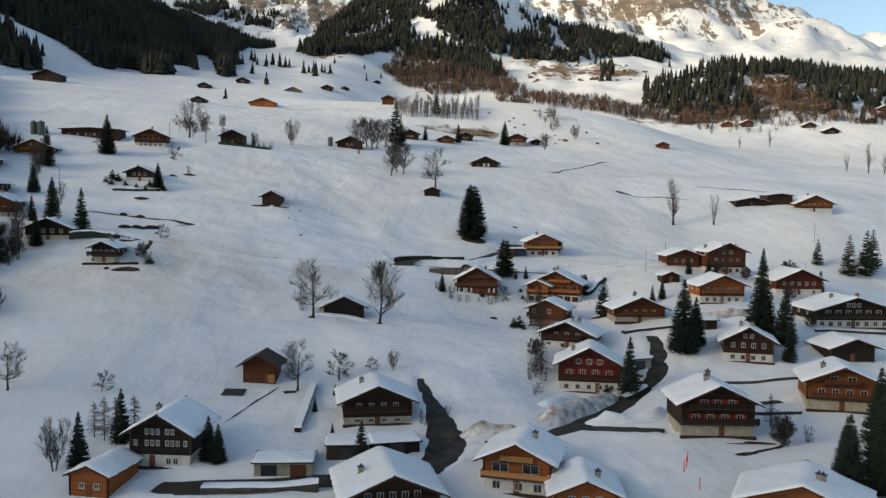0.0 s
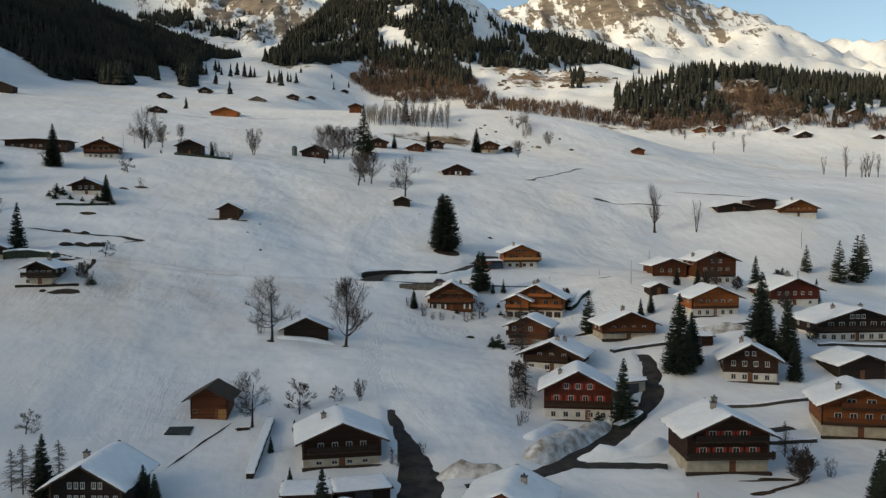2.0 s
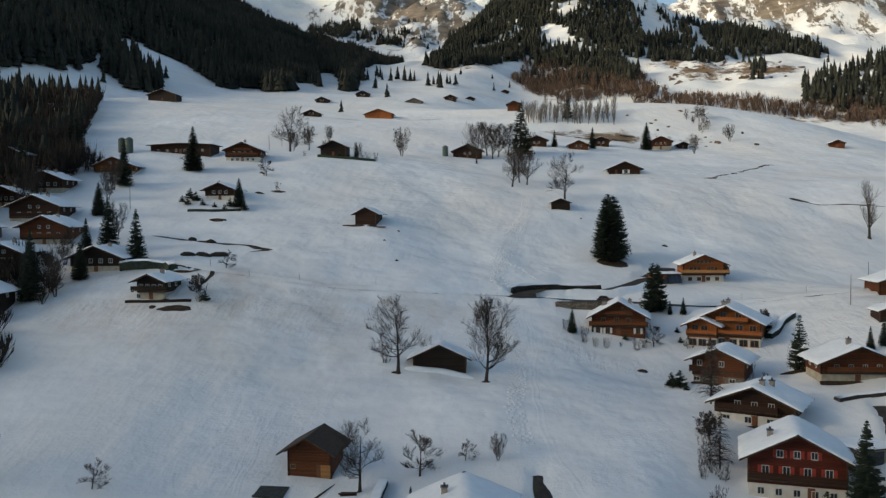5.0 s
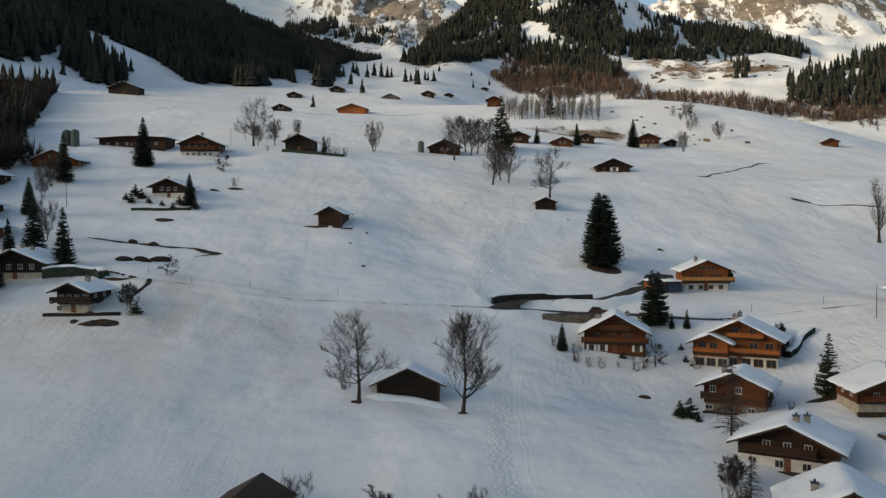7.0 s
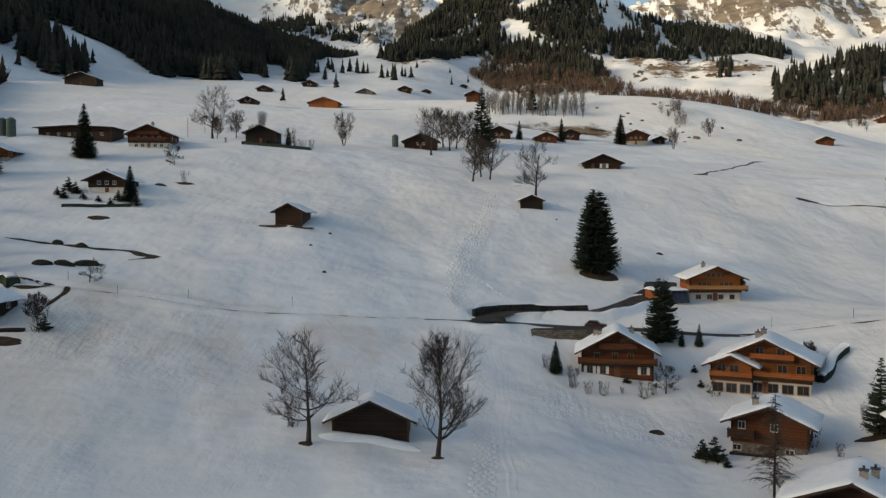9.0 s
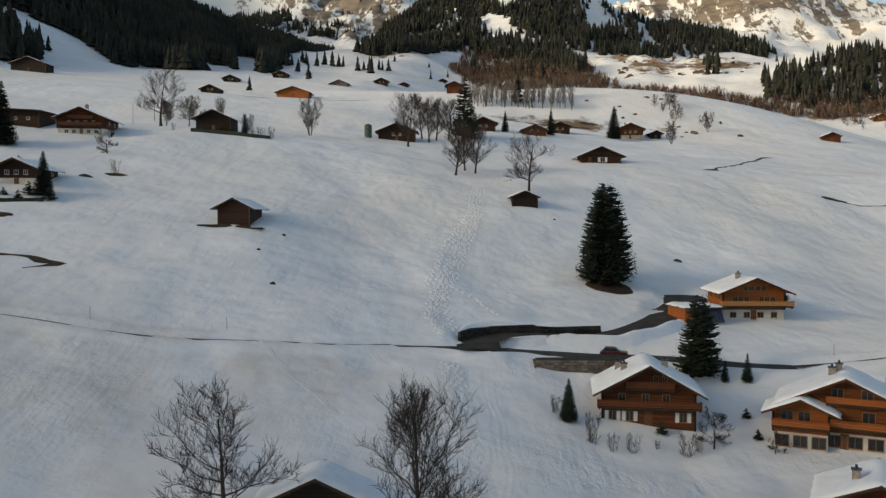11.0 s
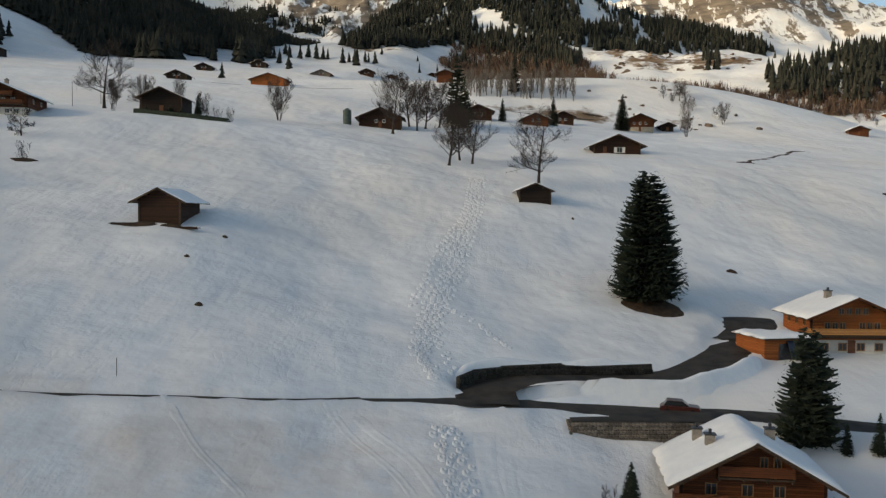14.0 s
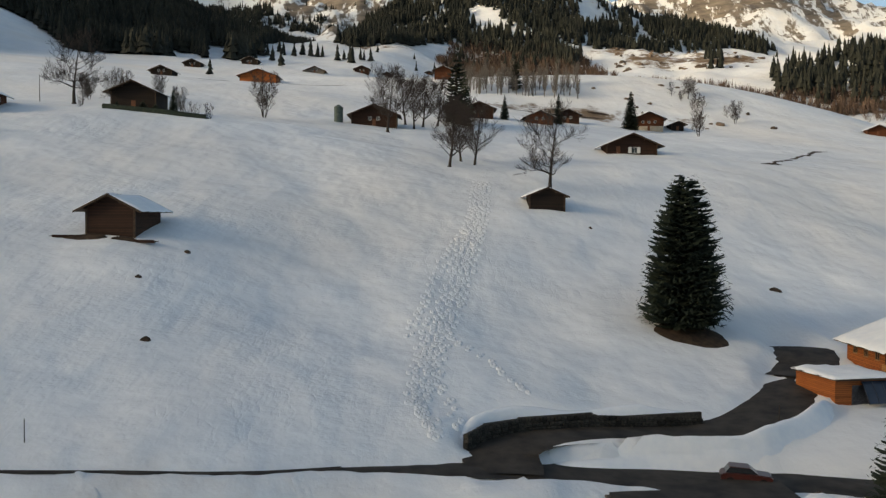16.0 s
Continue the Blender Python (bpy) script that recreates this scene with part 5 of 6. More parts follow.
def snow_bank(label, points, half, tall, mat, seed):
    """A long uneven ridge of ploughed snow."""
    m = lane_middle(points)
    t = np.gradient(m[:, :2], axis=0)
    t /= np.linalg.norm(t, axis=1)[:, None]
    k = np.arange(len(m))
    end = np.sqrt(np.clip(np.minimum(k, len(m) - 1 - k) / 3, 0, 1))
    x0, y0 = m[0, :2]
    z0 = float(ground(x0, y0))
    rows = []
    for o in np.linspace(-1, 1, 13):
        w = half * o * (0.6 + 0.4 * end) + 0.3 * np.sin(k * 0.7 + seed)
        X, Y = m[:, 0] + t[:, 1] * w, m[:, 1] - t[:, 0] * w
        lump = 1 + 0.35 * ripple(X, Y, 8.5, 50 + seed) + 0.25 * ripple(X, Y, 4.2, 60 + seed)
        rows.append(np.column_stack([X - x0, Y - y0, ground(X, Y) - z0 + tall * end * math.cos(o * 1.5708) ** 1.3 * lump - 0.15 * abs(o) ** 4 + 0.02]))
    v = np.stack(rows, 1).reshape(-1, 3)
    f = [(i * 13 + j, i * 13 + j + 1, i * 13 + j + 14, i * 13 + j + 13) for i in range(len(m) - 1) for j in range(12)]
    ob = new("snow_bank", mesh_of("snow_bank", v, f, mat, True))
    ob.matrix_world = pose(x0, y0, z0)
    tagged(ob, label, "snow bank", kind="structure")


snow_bank("long bank of ploughed, dirty snow beside the lane", [(30.5, 152.8), (33, 155.4), (37, 160), (41.5, 165.6), (46, 171), (49.5, 175)], 3.4, 2.0, DIRTY, 1)
snow_bank("grey bank of ploughed snow above the village lane", [(14.8, 150.6), (18, 150.4), (22, 149.8), (26, 149.2)], 2.0, 1.8, DIRTY, 2)
snow_bank("white bank of heaped snow between lane and drive", [(38.5, 153.2), (42, 154), (47, 154.8), (53, 156), (56, 161)], 2.0, 1.5, SNOW, 3)
snow_bank("clean white bank of heaped snow above the lane", [(33, 163), (36, 168), (39, 173), (42.5, 176)], 2.4, 1.2, SNOW, 4)
snow_bank("bank of grey snow thrown up below the orange chalet", [(81, 212), (86, 213), (92, 213.4), (97, 213)], 2.2, 1.6, DIRTY, 5)
snow_bank("soft snow drift before the low hay barn", [(-15.6, 219.6), (-12, 219.3), (-6, 219.2), (-2.0, 219.4)], 1.3, 0.7, SNOW, 7)
snow_bank("snow lying on the dark wall above the lane", [(4.9, 273.8), (6.4, 276.4), (9.8, 278.5), (17.2, 280.8), (28.6, 283.8)], 1.2, 0.75, SNOW, 8)
snow_bank("white snow bank between the two lanes", [(12.5, 271.9), (17, 273.2), (24, 274.2), (31, 276), (37, 280), (43, 286)], 1.5, 0.7, SNOW, 6)
for x, y, rx, ry, h in ((-78.8, 269.6, 1.9, 1.0, 0.78), (-75.2, 271.0, 2.2, 1.0, 0.84), (-71.4, 272.6, 2.6, 1.1, 0.90), (-84.3, 286.9, 1.3, 0.9, 0.78), (-78.4, 285.4, 1.6, 0.9, 0.72)):
    heap("clipped_bush", "low clipped bush, dark and bare, beside a path", "bush", x, y, rx, ry, h, plain("dark_clipped_twigs", (0.016, 0.014, 0.010), (0.05, 0.04, 0.03), 4, 0.9, 0.8, 0.1) if x == -78.8 else bpy.data.materials["dark_clipped_twigs"], int(y))


def hedge(label, points, half, tall, mat, cap=True):
    """A clipped hedge or low wall along a line, with snow lying on it."""
    m = lane_middle(points)
    t = np.gradient(m[:, :2], axis=0)
    t /= np.linalg.norm(t, axis=1)[:, None]
    r = np.random.RandomState(int(abs(points[0][0] * 7)))
    home = new("hedge" if mat is NEEDLE else "low_wall")
    x0, y0 = m[0, :2]
    z0 = float(ground(x0, y0))
    home.matrix_world = pose(x0, y0, z0)
    tagged(home, label, "hedge" if mat is NEEDLE else "wall")
    for nm, mt, prof in (("body", mat, ((-1, -0.5), (-1, 0.75), (-0.7, 1), (0.7, 1), (1, 0.75), (1, -0.5))), ("snow_cover", SNOW, ((-0.95, 0.9), (-0.75, 1.14), (0, 1.24), (0.75, 1.14), (0.95, 0.9))))[:2 if cap else 1]:
        rows = []
        for o, q in prof:
            w = half * o * (1 + 0.12 * r.uniform(-1, 1, len(m)))
            X, Y = m[:, 0] + t[:, 1] * w, m[:, 1] - t[:, 0] * w
            rows.append(np.column_stack([X - x0, Y - y0, ground(m[:, 0], m[:, 1]) - z0 + tall * q * (1 + 0.06 * r.uniform(-1, 1, len(m)))]))
        n = len(prof)
        v = np.stack(rows, 1).reshape(-1, 3)
        f = [(i * n + j, i * n + j + 1, i * n + j + n + 1, i * n + j + n) for i in range(len(m) - 1) for j in range(n - 1)] + [tuple(range(n)), tuple(range(len(v) - 1, len(v) - n - 1, -1))]
        piece(nm, mesh_of(nm, v, f, mt, nm != "body"), home)


hedge("tall dark hedge beside the low chalet", [(-91, 257.5), (-86, 257.8), (-80, 258.4), (-77.5, 256.6)], 1.2, 1.5, NEEDLE)
hedge("low dark fence wall before the small chalet", [(-81.5, 239.4), (-78, 239.3), (-72, 239.2), (-66.4, 239.8)], 0.3, 0.5, WOOD["black"], False)
hedge("low garden hedge before the farmhouse", [(-95, 311), (-90, 312), (-85, 313.5), (-79.5, 315)], 0.5, 0.6, NEEDLE, False)
hedge("snow-topped retaining wall below a chalet", [(72, 173.5), (78, 172.8), (84, 172.6), (92, 173.4)], 0.4, 0.62, STONE_DARK)
# low wall put in place of a bank of dirt
hedge("snow-topped bank beside the drive, built as a stone wall", [(61, 205.5), (66, 207), (72, 207.6), (77, 207)], 0.8, 0.62, STONE_DARK)
hedge("snow-topped wall behind the chalets", [(84, 217), (90, 216.4), (97, 216.6), (102, 218)], 0.8, 0.62, STONE_DARK)
hedge("low wall in front of the long chalet", [(108, 200.5), (115, 199.8), (123, 199.8), (131, 200.5)], 0.4, 0.62, STONE_DARK)
hedge("dark unclipped hedge beside the black barn", [(-73, 393.6), (-66, 393.2), (-58, 393.4), (-50, 394.2)], 0.9, 1.0, NEEDLE, False)
# hedge form stands in for what looks like a parked car under snow
hedge("dark snow-covered shape before the red chalet, built as a hedge", [(51.0, 171.2), (54, 173.0), (57, 175.2)], 0.9, 1.1, NEEDLE)
hedge("dark hedge beside the honey chalet's drive", [(62, 248), (64.5, 250.5), (66.5, 254), (70, 257)], 0.8, 1.2, NEEDLE)
hedge("snow-laden wall above the courtyard", [(-27, 131.6), (-22, 131.2), (-15, 130.8), (-9, 131)], 1.2, 1.2, STONE_DARK)
hedge("low garden wall beside the drive of the chalet", [(64, 158), (70, 156), (76, 154.6), (81, 154.4)], 0.4, 0.62, STONE_DARK)

# timber and boards lying about the barns
for lab, x, y, L, n, turn in (("stack of dark boards beside the barn", -43.6, 305.6, 3.4, 5, 12), ("fallen boards below the hay barn", -34.2, 305.2, 4.2, 4, -18), ("log pile in the snow beside the barn", -18.2, 174.4, 2.4, 6, 4), ("planks under the eaves of the low barn", -12.5, 219.4, 3.0, 3, 0)):
    st = new("board_stack")
    st.matrix_world = pose(x, y, float(ground(x, y)), 0, 0, turn)
    tagged(st, lab, "board stack")
    r = random.Random(int(x * 3 + y))
    for k in range(n):
        b = part("board", boxes((-L / 2, L / 2, -0.14, 0.14, -0.2 if k == 0 else -0.05, 0.06)), WOOD["dark"], st)
        b.location, b.rotation_euler = (r.uniform(-0.3, 0.3), (k % 3 - 1) * 0.31, 0.1 + 0.12 * (k // 3)), (0, 0, r.uniform(-0.06, 0.06))

# before the hay barn: a dark sheet on the snow, a bright plank door and a low half-buried wall
sheet = part("tarpaulin", boxes((-2.2, 2.2, -1.6, 1.6, -0.3, 0.12), (-2.3, 2.3, -1.7, -1.55, -0.3, 0.2)), plain("dark_tarpaulin", (0.02, 0.024, 0.022), (0.05, 0.055, 0.05), 1.5, 0.6, 0.3))
sheet.matrix_world = pose(-29.4, 174.8, float(ground(-29.4, 174.8)) + 0.1, 8, 0, -4)
tagged(sheet, "dark sheet spread over low frames in the snow", "tarpaulin")
leaf = part("barn_door", boxes((-0.75, 0.75, -0.05, 0.03, 0, 1.9), *[(-0.75 + 0.3 * q, -0.72 + 0.3 * q, -0.06, -0.047, 0, 1.9) for q in range(1, 5)]), WOOD["pale"])
leaf.matrix_world = pose(-22.4, 179.30, float(ground(-24.9, 179.6)), 0, 0, -5)
tagged(leaf, "pale plank door of the hay barn", "door", kind="structure")
strip("bare_path", "half-buried low wall running down the slope", [(-20.6, 177.5), (-22.6, 173.5), (-25.1, 168.8), (-27, 164), (-28.4, 159.3)], 0.3, SOIL, 0.1)

# a long garden wall above the old farmhouse
rl = new("garden_wall")
rl.matrix_world = pose(-13.8, 165.2, float(ground(-13.8, 165.2)), 8.0, 0, -3)
tagged(rl, "long low dark timber wall topped with snow", "garden wall")
part("body", boxes((-0.55, 0.55, -12, 12, -2.2, 1.0)), WOOD["dark"], rl)
v, f = snow_layer(1.35, -12.1, 12.1, 1.0, 0.02, 0.3, 4)
piece("snow_cover", mesh_of("snow_cover", v, f, SNOW, True), rl)

# ---- single trees ----
plant(tree_kind("spruce_tree", "dense dark double-topped spruce alone on the slope", "spruce", spruce_meshes(19.4, 5.6, 11, NEEDLE, 2, 0.0, 0.2, 0.50)), [(33.9, 306.4, 1.0, 12)])
spruce_a = tree_kind("spruce_tree", "dark green slender spruce in the snow", "spruce", spruce_meshes(12, 2.8, 21, NEEDLE), "slender spruces")
plant(spruce_a, [(-49.4, 142.5, 0.8, 0), (-45.1, 151.4, 0.82, 40), (-2.5, 136.2, 0.82, 80), (53.2, 173.6, 1.08, 10), (-101.8, 272.9, 1.2, 0), (-89.7, 263.4, 1.15, 70), (-108, 273, 0.7, 20), (79.5, 231, 0.5, 0), (76.2, 229.5, 0.42, 50), (92.8, 183, 0.75, 20),
                 (43.3, 263.6, 0.28, 0), (46.4, 263.4, 0.36, 60), (27, 503, 0.75, 10), (47.5, 512, 0.95, 0), (-57.5, 394.4, 0.5, 0), (-110, 250, 1.1, 20), (-105, 241, 1.2, 90), (-115, 238, 1.3, 140), (-12, 163, 0.25, 0), (-8, 151, 0.22, 0), (-8.6, 171.5, 0.2, 30),
                 (96, 255, 0.5, 0), (101, 252, 0.55, 40), (132, 243, 0.6, 0), (117, 249, 0.9, 30), (-127, 336, 1.3, 0), (-160, 330, 1.4, 50), (466, 814, 1.5, 0), (510, 857, 1.6, 40), (512, 818, 1.7, 90), (464, 789, 1.3, 10), (-165, 372, 1.4, 20), (-172, 390, 1.3, 70)])
spruce_b = tree_kind("spruce_tree", "broad dark spruce with heavy drooping boughs", "spruce", spruce_meshes(17, 4.5, 31, NEEDLE, droop=0.4, power=0.75), "broad spruces")
plant(spruce_b, [(70.5, 189.5, 1.0, 0), (74.5, 192.5, 0.68, 60), (92.5, 197, 1.08, 120), (96.5, 193, 0.8, 30), (-112.3, 361, 0.98, 50), (-80.8, 317.6, 0.55, 0), (78.5, 531, 0.9, 20), (-118, 300, 0.6, 30),
                 (72, 122, 0.72, 0), (76, 121, 0.62, 40), (80, 127, 0.74, 90), (86, 137, 0.8, 70), (89, 130, 0.9, 10), (-98.5, 251.5, 0.55, 0), (-28.4, 143.4, 0.46, 20), (-26.6, 142.4, 0.4, 80), (19.0, 250.8, 0.33, 0), (73.8, 126, 0.6, 0), (-142, 240, 1.0, 0), (-150, 255, 1.1, 0), (-132, 246, 1.0, 0), (-160, 285, 1.0, 30)])
plant(tree_kind("conifer_tree", "bushy dark conifer beside the brown chalet", "conifer", spruce_meshes(12.2, 3.5, 61, NEEDLE, 2, 0.10, 0.12, 0.6)), [(39.9, 264.8, 1.0, 0)])
pine = tree_kind("pine_tree", "loose-limbed grey-green pine with open crown", "pine", spruce_meshes(13, 3.3, 41, PINE, gap=0.45, droop=0.05, power=0.7), "open pines")
plant(pine, [(61.5, 226.3, 0.85, 0), (176, 304, 1.2, 40), (184, 306, 1.35, 90), (190, 312, 1.2, 10), (168, 312, 0.8, 60), (9, 474, 1.9, 0), (11.5, 468, 1.25, 60), (40, 601, 1.25, 0)])
spare = bare_tree_meshes(16, 0.95, 3, up=0.66, thick=1.2, start=0.22, limbs=26)
bare_a = tree_kind("bare_tree", "large leafless broad-crowned tree", "tree", spare, "large bare trees")
plant(bare_a, [(-16.6, 217.0, 1.0, 0), (23.6, 357.2, 1.12, 60), (-92.5, 424, 1.32, 150), (-73.0, 171.8, 0.62, 210), (-16.5, 175.2, 0.72, 40), (121.5, 600, 0.7, 20), (-88, 440, 0.7, 80)])
bare_b = tree_kind("bare_tree", "tall leafless tree with many upright limbs", "tree", bare_tree_meshes(18, 0.74, 8, up=0.95, limbs=30, start=0.2), "tall bare trees")
plant(bare_b, [(0.4, 215.6, 0.98, 0), (5.2, 374, 0.88, 30), (10.8, 382, 0.80, 80), (8.0, 387, 0.78, 190), (-10.3, 424, 1.08, 100), (-6.8, 458, 0.95, 250), (-1.5, 456, 0.92, 10), (-4, 449, 0.85, 300), (3, 462, 0.9, 45), (-92, 428, 0.5, 0)])
bare_c = tree_kind("bare_tree", "slim leafless tree with many stems", "tree", bare_tree_meshes(11, 0.75, 14, stems=5, up=1.15, limbs=34, levels=2), "many-stemmed bare trees")
plant(bare_c, [(-43.6, 428, 1.25, 0), (-53.0, 141.5, 0.85, 30), (131, 563, 1.0, 0), (102.5, 522, 1.05, 50), (-103, 247, 0.9, 0), (-100, 243, 0.9, 100), (-108, 262, 1.0, 0), (-104, 282, 1.0, 40), (3.3, 181.6, 0.42, 0), (-128, 330, 1.0, 0), (-124, 318, 0.9, 60), (124, 605, 0.7, 0), (117, 596, 0.5, 0), (15, 505, 0.7, 0), (-72, 404, 0.6, 0), (-58, 400, 0.65, 30),
               (-100, 452, 0.8, 30), (-93, 460, 0.9, 0), (-85, 470, 0.8, 60), (-141, 300, 1.1, 0), (-145, 312, 1.1, 0)])
bare_d = tree_kind("fruit_tree", "small gnarled leafless fruit tree", "tree", bare_tree_meshes(6, 1.0, 19, up=0.6, thick=1.3, start=0.3, limbs=14), "bare fruit trees")
plant(bare_d, [(-55.0, 172, 0.75, 0), (-8.1, 178.4, 1.15, 60), (-83.6, 357.5, 1.1, 120), (44.0, 246.4, 0.5, 0), (36.8, 247.5, 0.9, 50), (-66, 262, 0.8, 0), (-1.6, 182, 0.55, 0), (-120, 372, 0.8, 0)])
garden = tree_kind("garden_tree", "small brown leafless garden tree with a dense round crown", "tree", bare_tree_meshes(6.5, 0.9, 29, stems=3, up=0.8, start=0.2, limbs=26), "garden trees")
plant(garden, [(104.8, 254.0, 0.8, 0), (128.1, 256, 1.1, 60), (112, 250, 0.7, 120), (36.5, 193.0, 0.75, 30), (69.8, 139, 0.9, 10), (64.0, 296.5, 0.7, 0), (62.8, 224, 0.6, 80), (117, 232, 0.8, 200), (132, 212, 0.8, 150), (108.5, 203.0, 0.7, 40), (63, 255, 0.6, 0), (-66.5, 243.5, 0.75, 90)])
shrub = tree_kind("shrub", "low leafless brown shrub poking out of the snow", "shrub", bare_tree_meshes(2.6, 0.8, 23, stems=5, up=0.9, levels=1, thick=1.0, start=0.1, limbs=16), "bare shrubs")
plant(shrub, [(21.5, 246.6, 1.5, 0), (35.4, 184.5, 1.3, 10), (36.4, 187.0, 1.4, 70), (35.2, 189.5, 1.2, 120), (37.2, 191.5, 1.3, 30), (34.2, 186.2, 1.0, 200), (36.6, 183.0, 1.1, 250), (13.5, 159, 1.0, 0), (10.0, 153.5, 1.3, 40), (8.8, 155.2, 1.2, 90), (23.8, 245.4, 0.9, 30), (26.3, 245.6, 1.0, 60), (33, 246.0, 1.2, 90), (34.8, 247, 0.9, 10), (29.6, 247.0, 0.5, 0), (70.2, 139, 1.5, 0), (73, 145.5, 1.6, 40), (71.5, 143, 1.2, 80), (75, 139.8, 1.2, 0), (17.5, 252, 1.0, 0), (-12, 225.4, 1.4, 0), (-19.5, 221.5, 1.6, 40),
             (-64.2, 240, 1.7, 0), (62.5, 233, 0.9, 0), (53, 219, 0.8, 0), (51.5, 224.5, 1.3, 30), (33.6, 182.4, 1.1, 0), (34.6, 176, 1.0, 50), (33.0, 173.0, 0.9, 0), (-55.0, 394.6, 1.6, 0), (-52.5, 394.2, 1.4, 70), (-49.5, 394.8, 1.5, 20), (-79, 395.4, 0.9, 0), (-74.3, 339.0, 1.5, 0), (112, 262, 1.3, 0), (63, 300, 1.4, 0)])
bush = tree_kind("evergreen_bush", "dark rounded evergreen bush", "bush", spruce_meshes(3.0, 1.7, 51, NEEDLE, gap=0.1, droop=0.1), "dark bushes")
plant(bush, [(37.8, 222.6, 1.2, 0), (36.4, 223.6, 1.0, 50), (38.6, 219.8, 0.5, 0), (31.0, 250.4, 0.6, 0), (-98, 321, 1.3, 0), (-95.5, 319.5, 1.1, 40), (-83.5, 317, 1.0, 0), (-92, 316, 0.7, 0), (-97, 316, 0.9, 70), (-88, 315.5, 0.6, 20), (-84.5, 314.5, 0.7, 50), (-99.5, 318, 0.8, 10), (-78.5, 315.5, 1.0, 0), (49.2, 256, 0.9, 0), (50, 252.5, 0.6, 0), (43.4, 255, 0.5, 0), (43.2, 250, 0.5, 20), (49.2, 176.5, 0.8, 0), (-63.5, 240.4, 0.9, 0),
            (61.5, 248.5, 1.0, 0), (63, 253, 0.9, 0), (-64.5, 395, 0.9, 0), (-61.5, 394.6, 0.8, 0), (-70.5, 395, 0.7, 0), ])


def larch_meshes(h, seed, twig=TWIG):
    """A bare larch: a straight trunk with fine level limbs that hang at their ends."""
    r = random.Random(seed)
    tv, tf, v, f = [], [], [], []
    tube(tv, tf, (0, 0, -0.4), (0, 0, h), h * 0.014, 0.03, 6)
    for k in range(int(h * 14)):
        z = h * (0.12 + 0.86 * r.random())
        L = (1 - z / h) ** 0.7 * h * 0.28 * r.uniform(0.6, 1.15) + 0.25
        a = r.uniform(0, 6.283)
        p = np.array((0, 0, z))
        for s in range(3):
            q = p + np.array((math.cos(a), math.sin(a), 0.12 - 0.22 * s)) * L / 3
            tube(v, f, p, q, 0.05 - 0.012 * s, 0.04 - 0.012 * s, 3)
            for _ in range(3):
                e = p + (q - p) * r.random()
                b = a + r.uniform(-1.2, 1.2)
                tube(v, f, e, e + np.array((math.cos(b) * 0.5, math.sin(b) * 0.5, -r.uniform(0.1, 0.5))) * L * 0.36, 0.022, 0.014, 3)
            p = q
    return mesh_of("trunk", tv, tf, BARK, True), mesh_of("crown", v, f, twig)


larch = tree_kind("larch_tree", "bare grey larch with fine hanging branches", "larch", larch_meshes(12.5, 4), "bare larches")
plant(larch, [(40.2, 207.0, 1.0, 0), (36.8, 186.0, 0.75, 60), (72.4, 149, 0.5, 0), (105, 250, 0.9, 0)])


plant(tree_kind("larch_tree", "pale fine-branched larch beside the old farmhouse", "larch", larch_meshes(8.0, 6, BIRCH), "pale larches"), [(-48.3, 152.3, 1.0, 0), (-43.7, 154.5, 0.95, 50), (-50.4, 153.4, 0.85, 90), (-47.0, 154.5, 0.9, 130)])
birch = tree_kind("birch_tree", "slender leafless birch with pale twigs", "birch", bare_tree_meshes(18, 0.30, 27, stems=2, up=1.5, limbs=20, start=0.15, levels=2, twig=BIRCH), "slender birches")
plant(birch, [(319.2, 533, 1.15, 0), (331, 530.5, 0.85, 50), (335, 533, 0.95, 100), (327, 528, 0.75, 150), (340, 531, 0.85, 200), (313, 548, 0.7, 250), (335.5, 709.7, 0.9, 0), (142, 350, 0.75, 70), (300, 690, 0.6, 0)])
plant(tree_kind("poplar_tree", "tall narrow leafless poplar in the meadow", "poplar", bare_tree_meshes(21, 0.16, 33, up=1.9, limbs=42, start=0.2, levels=2), ""), [(124.6, 351, 1.0, 0)])


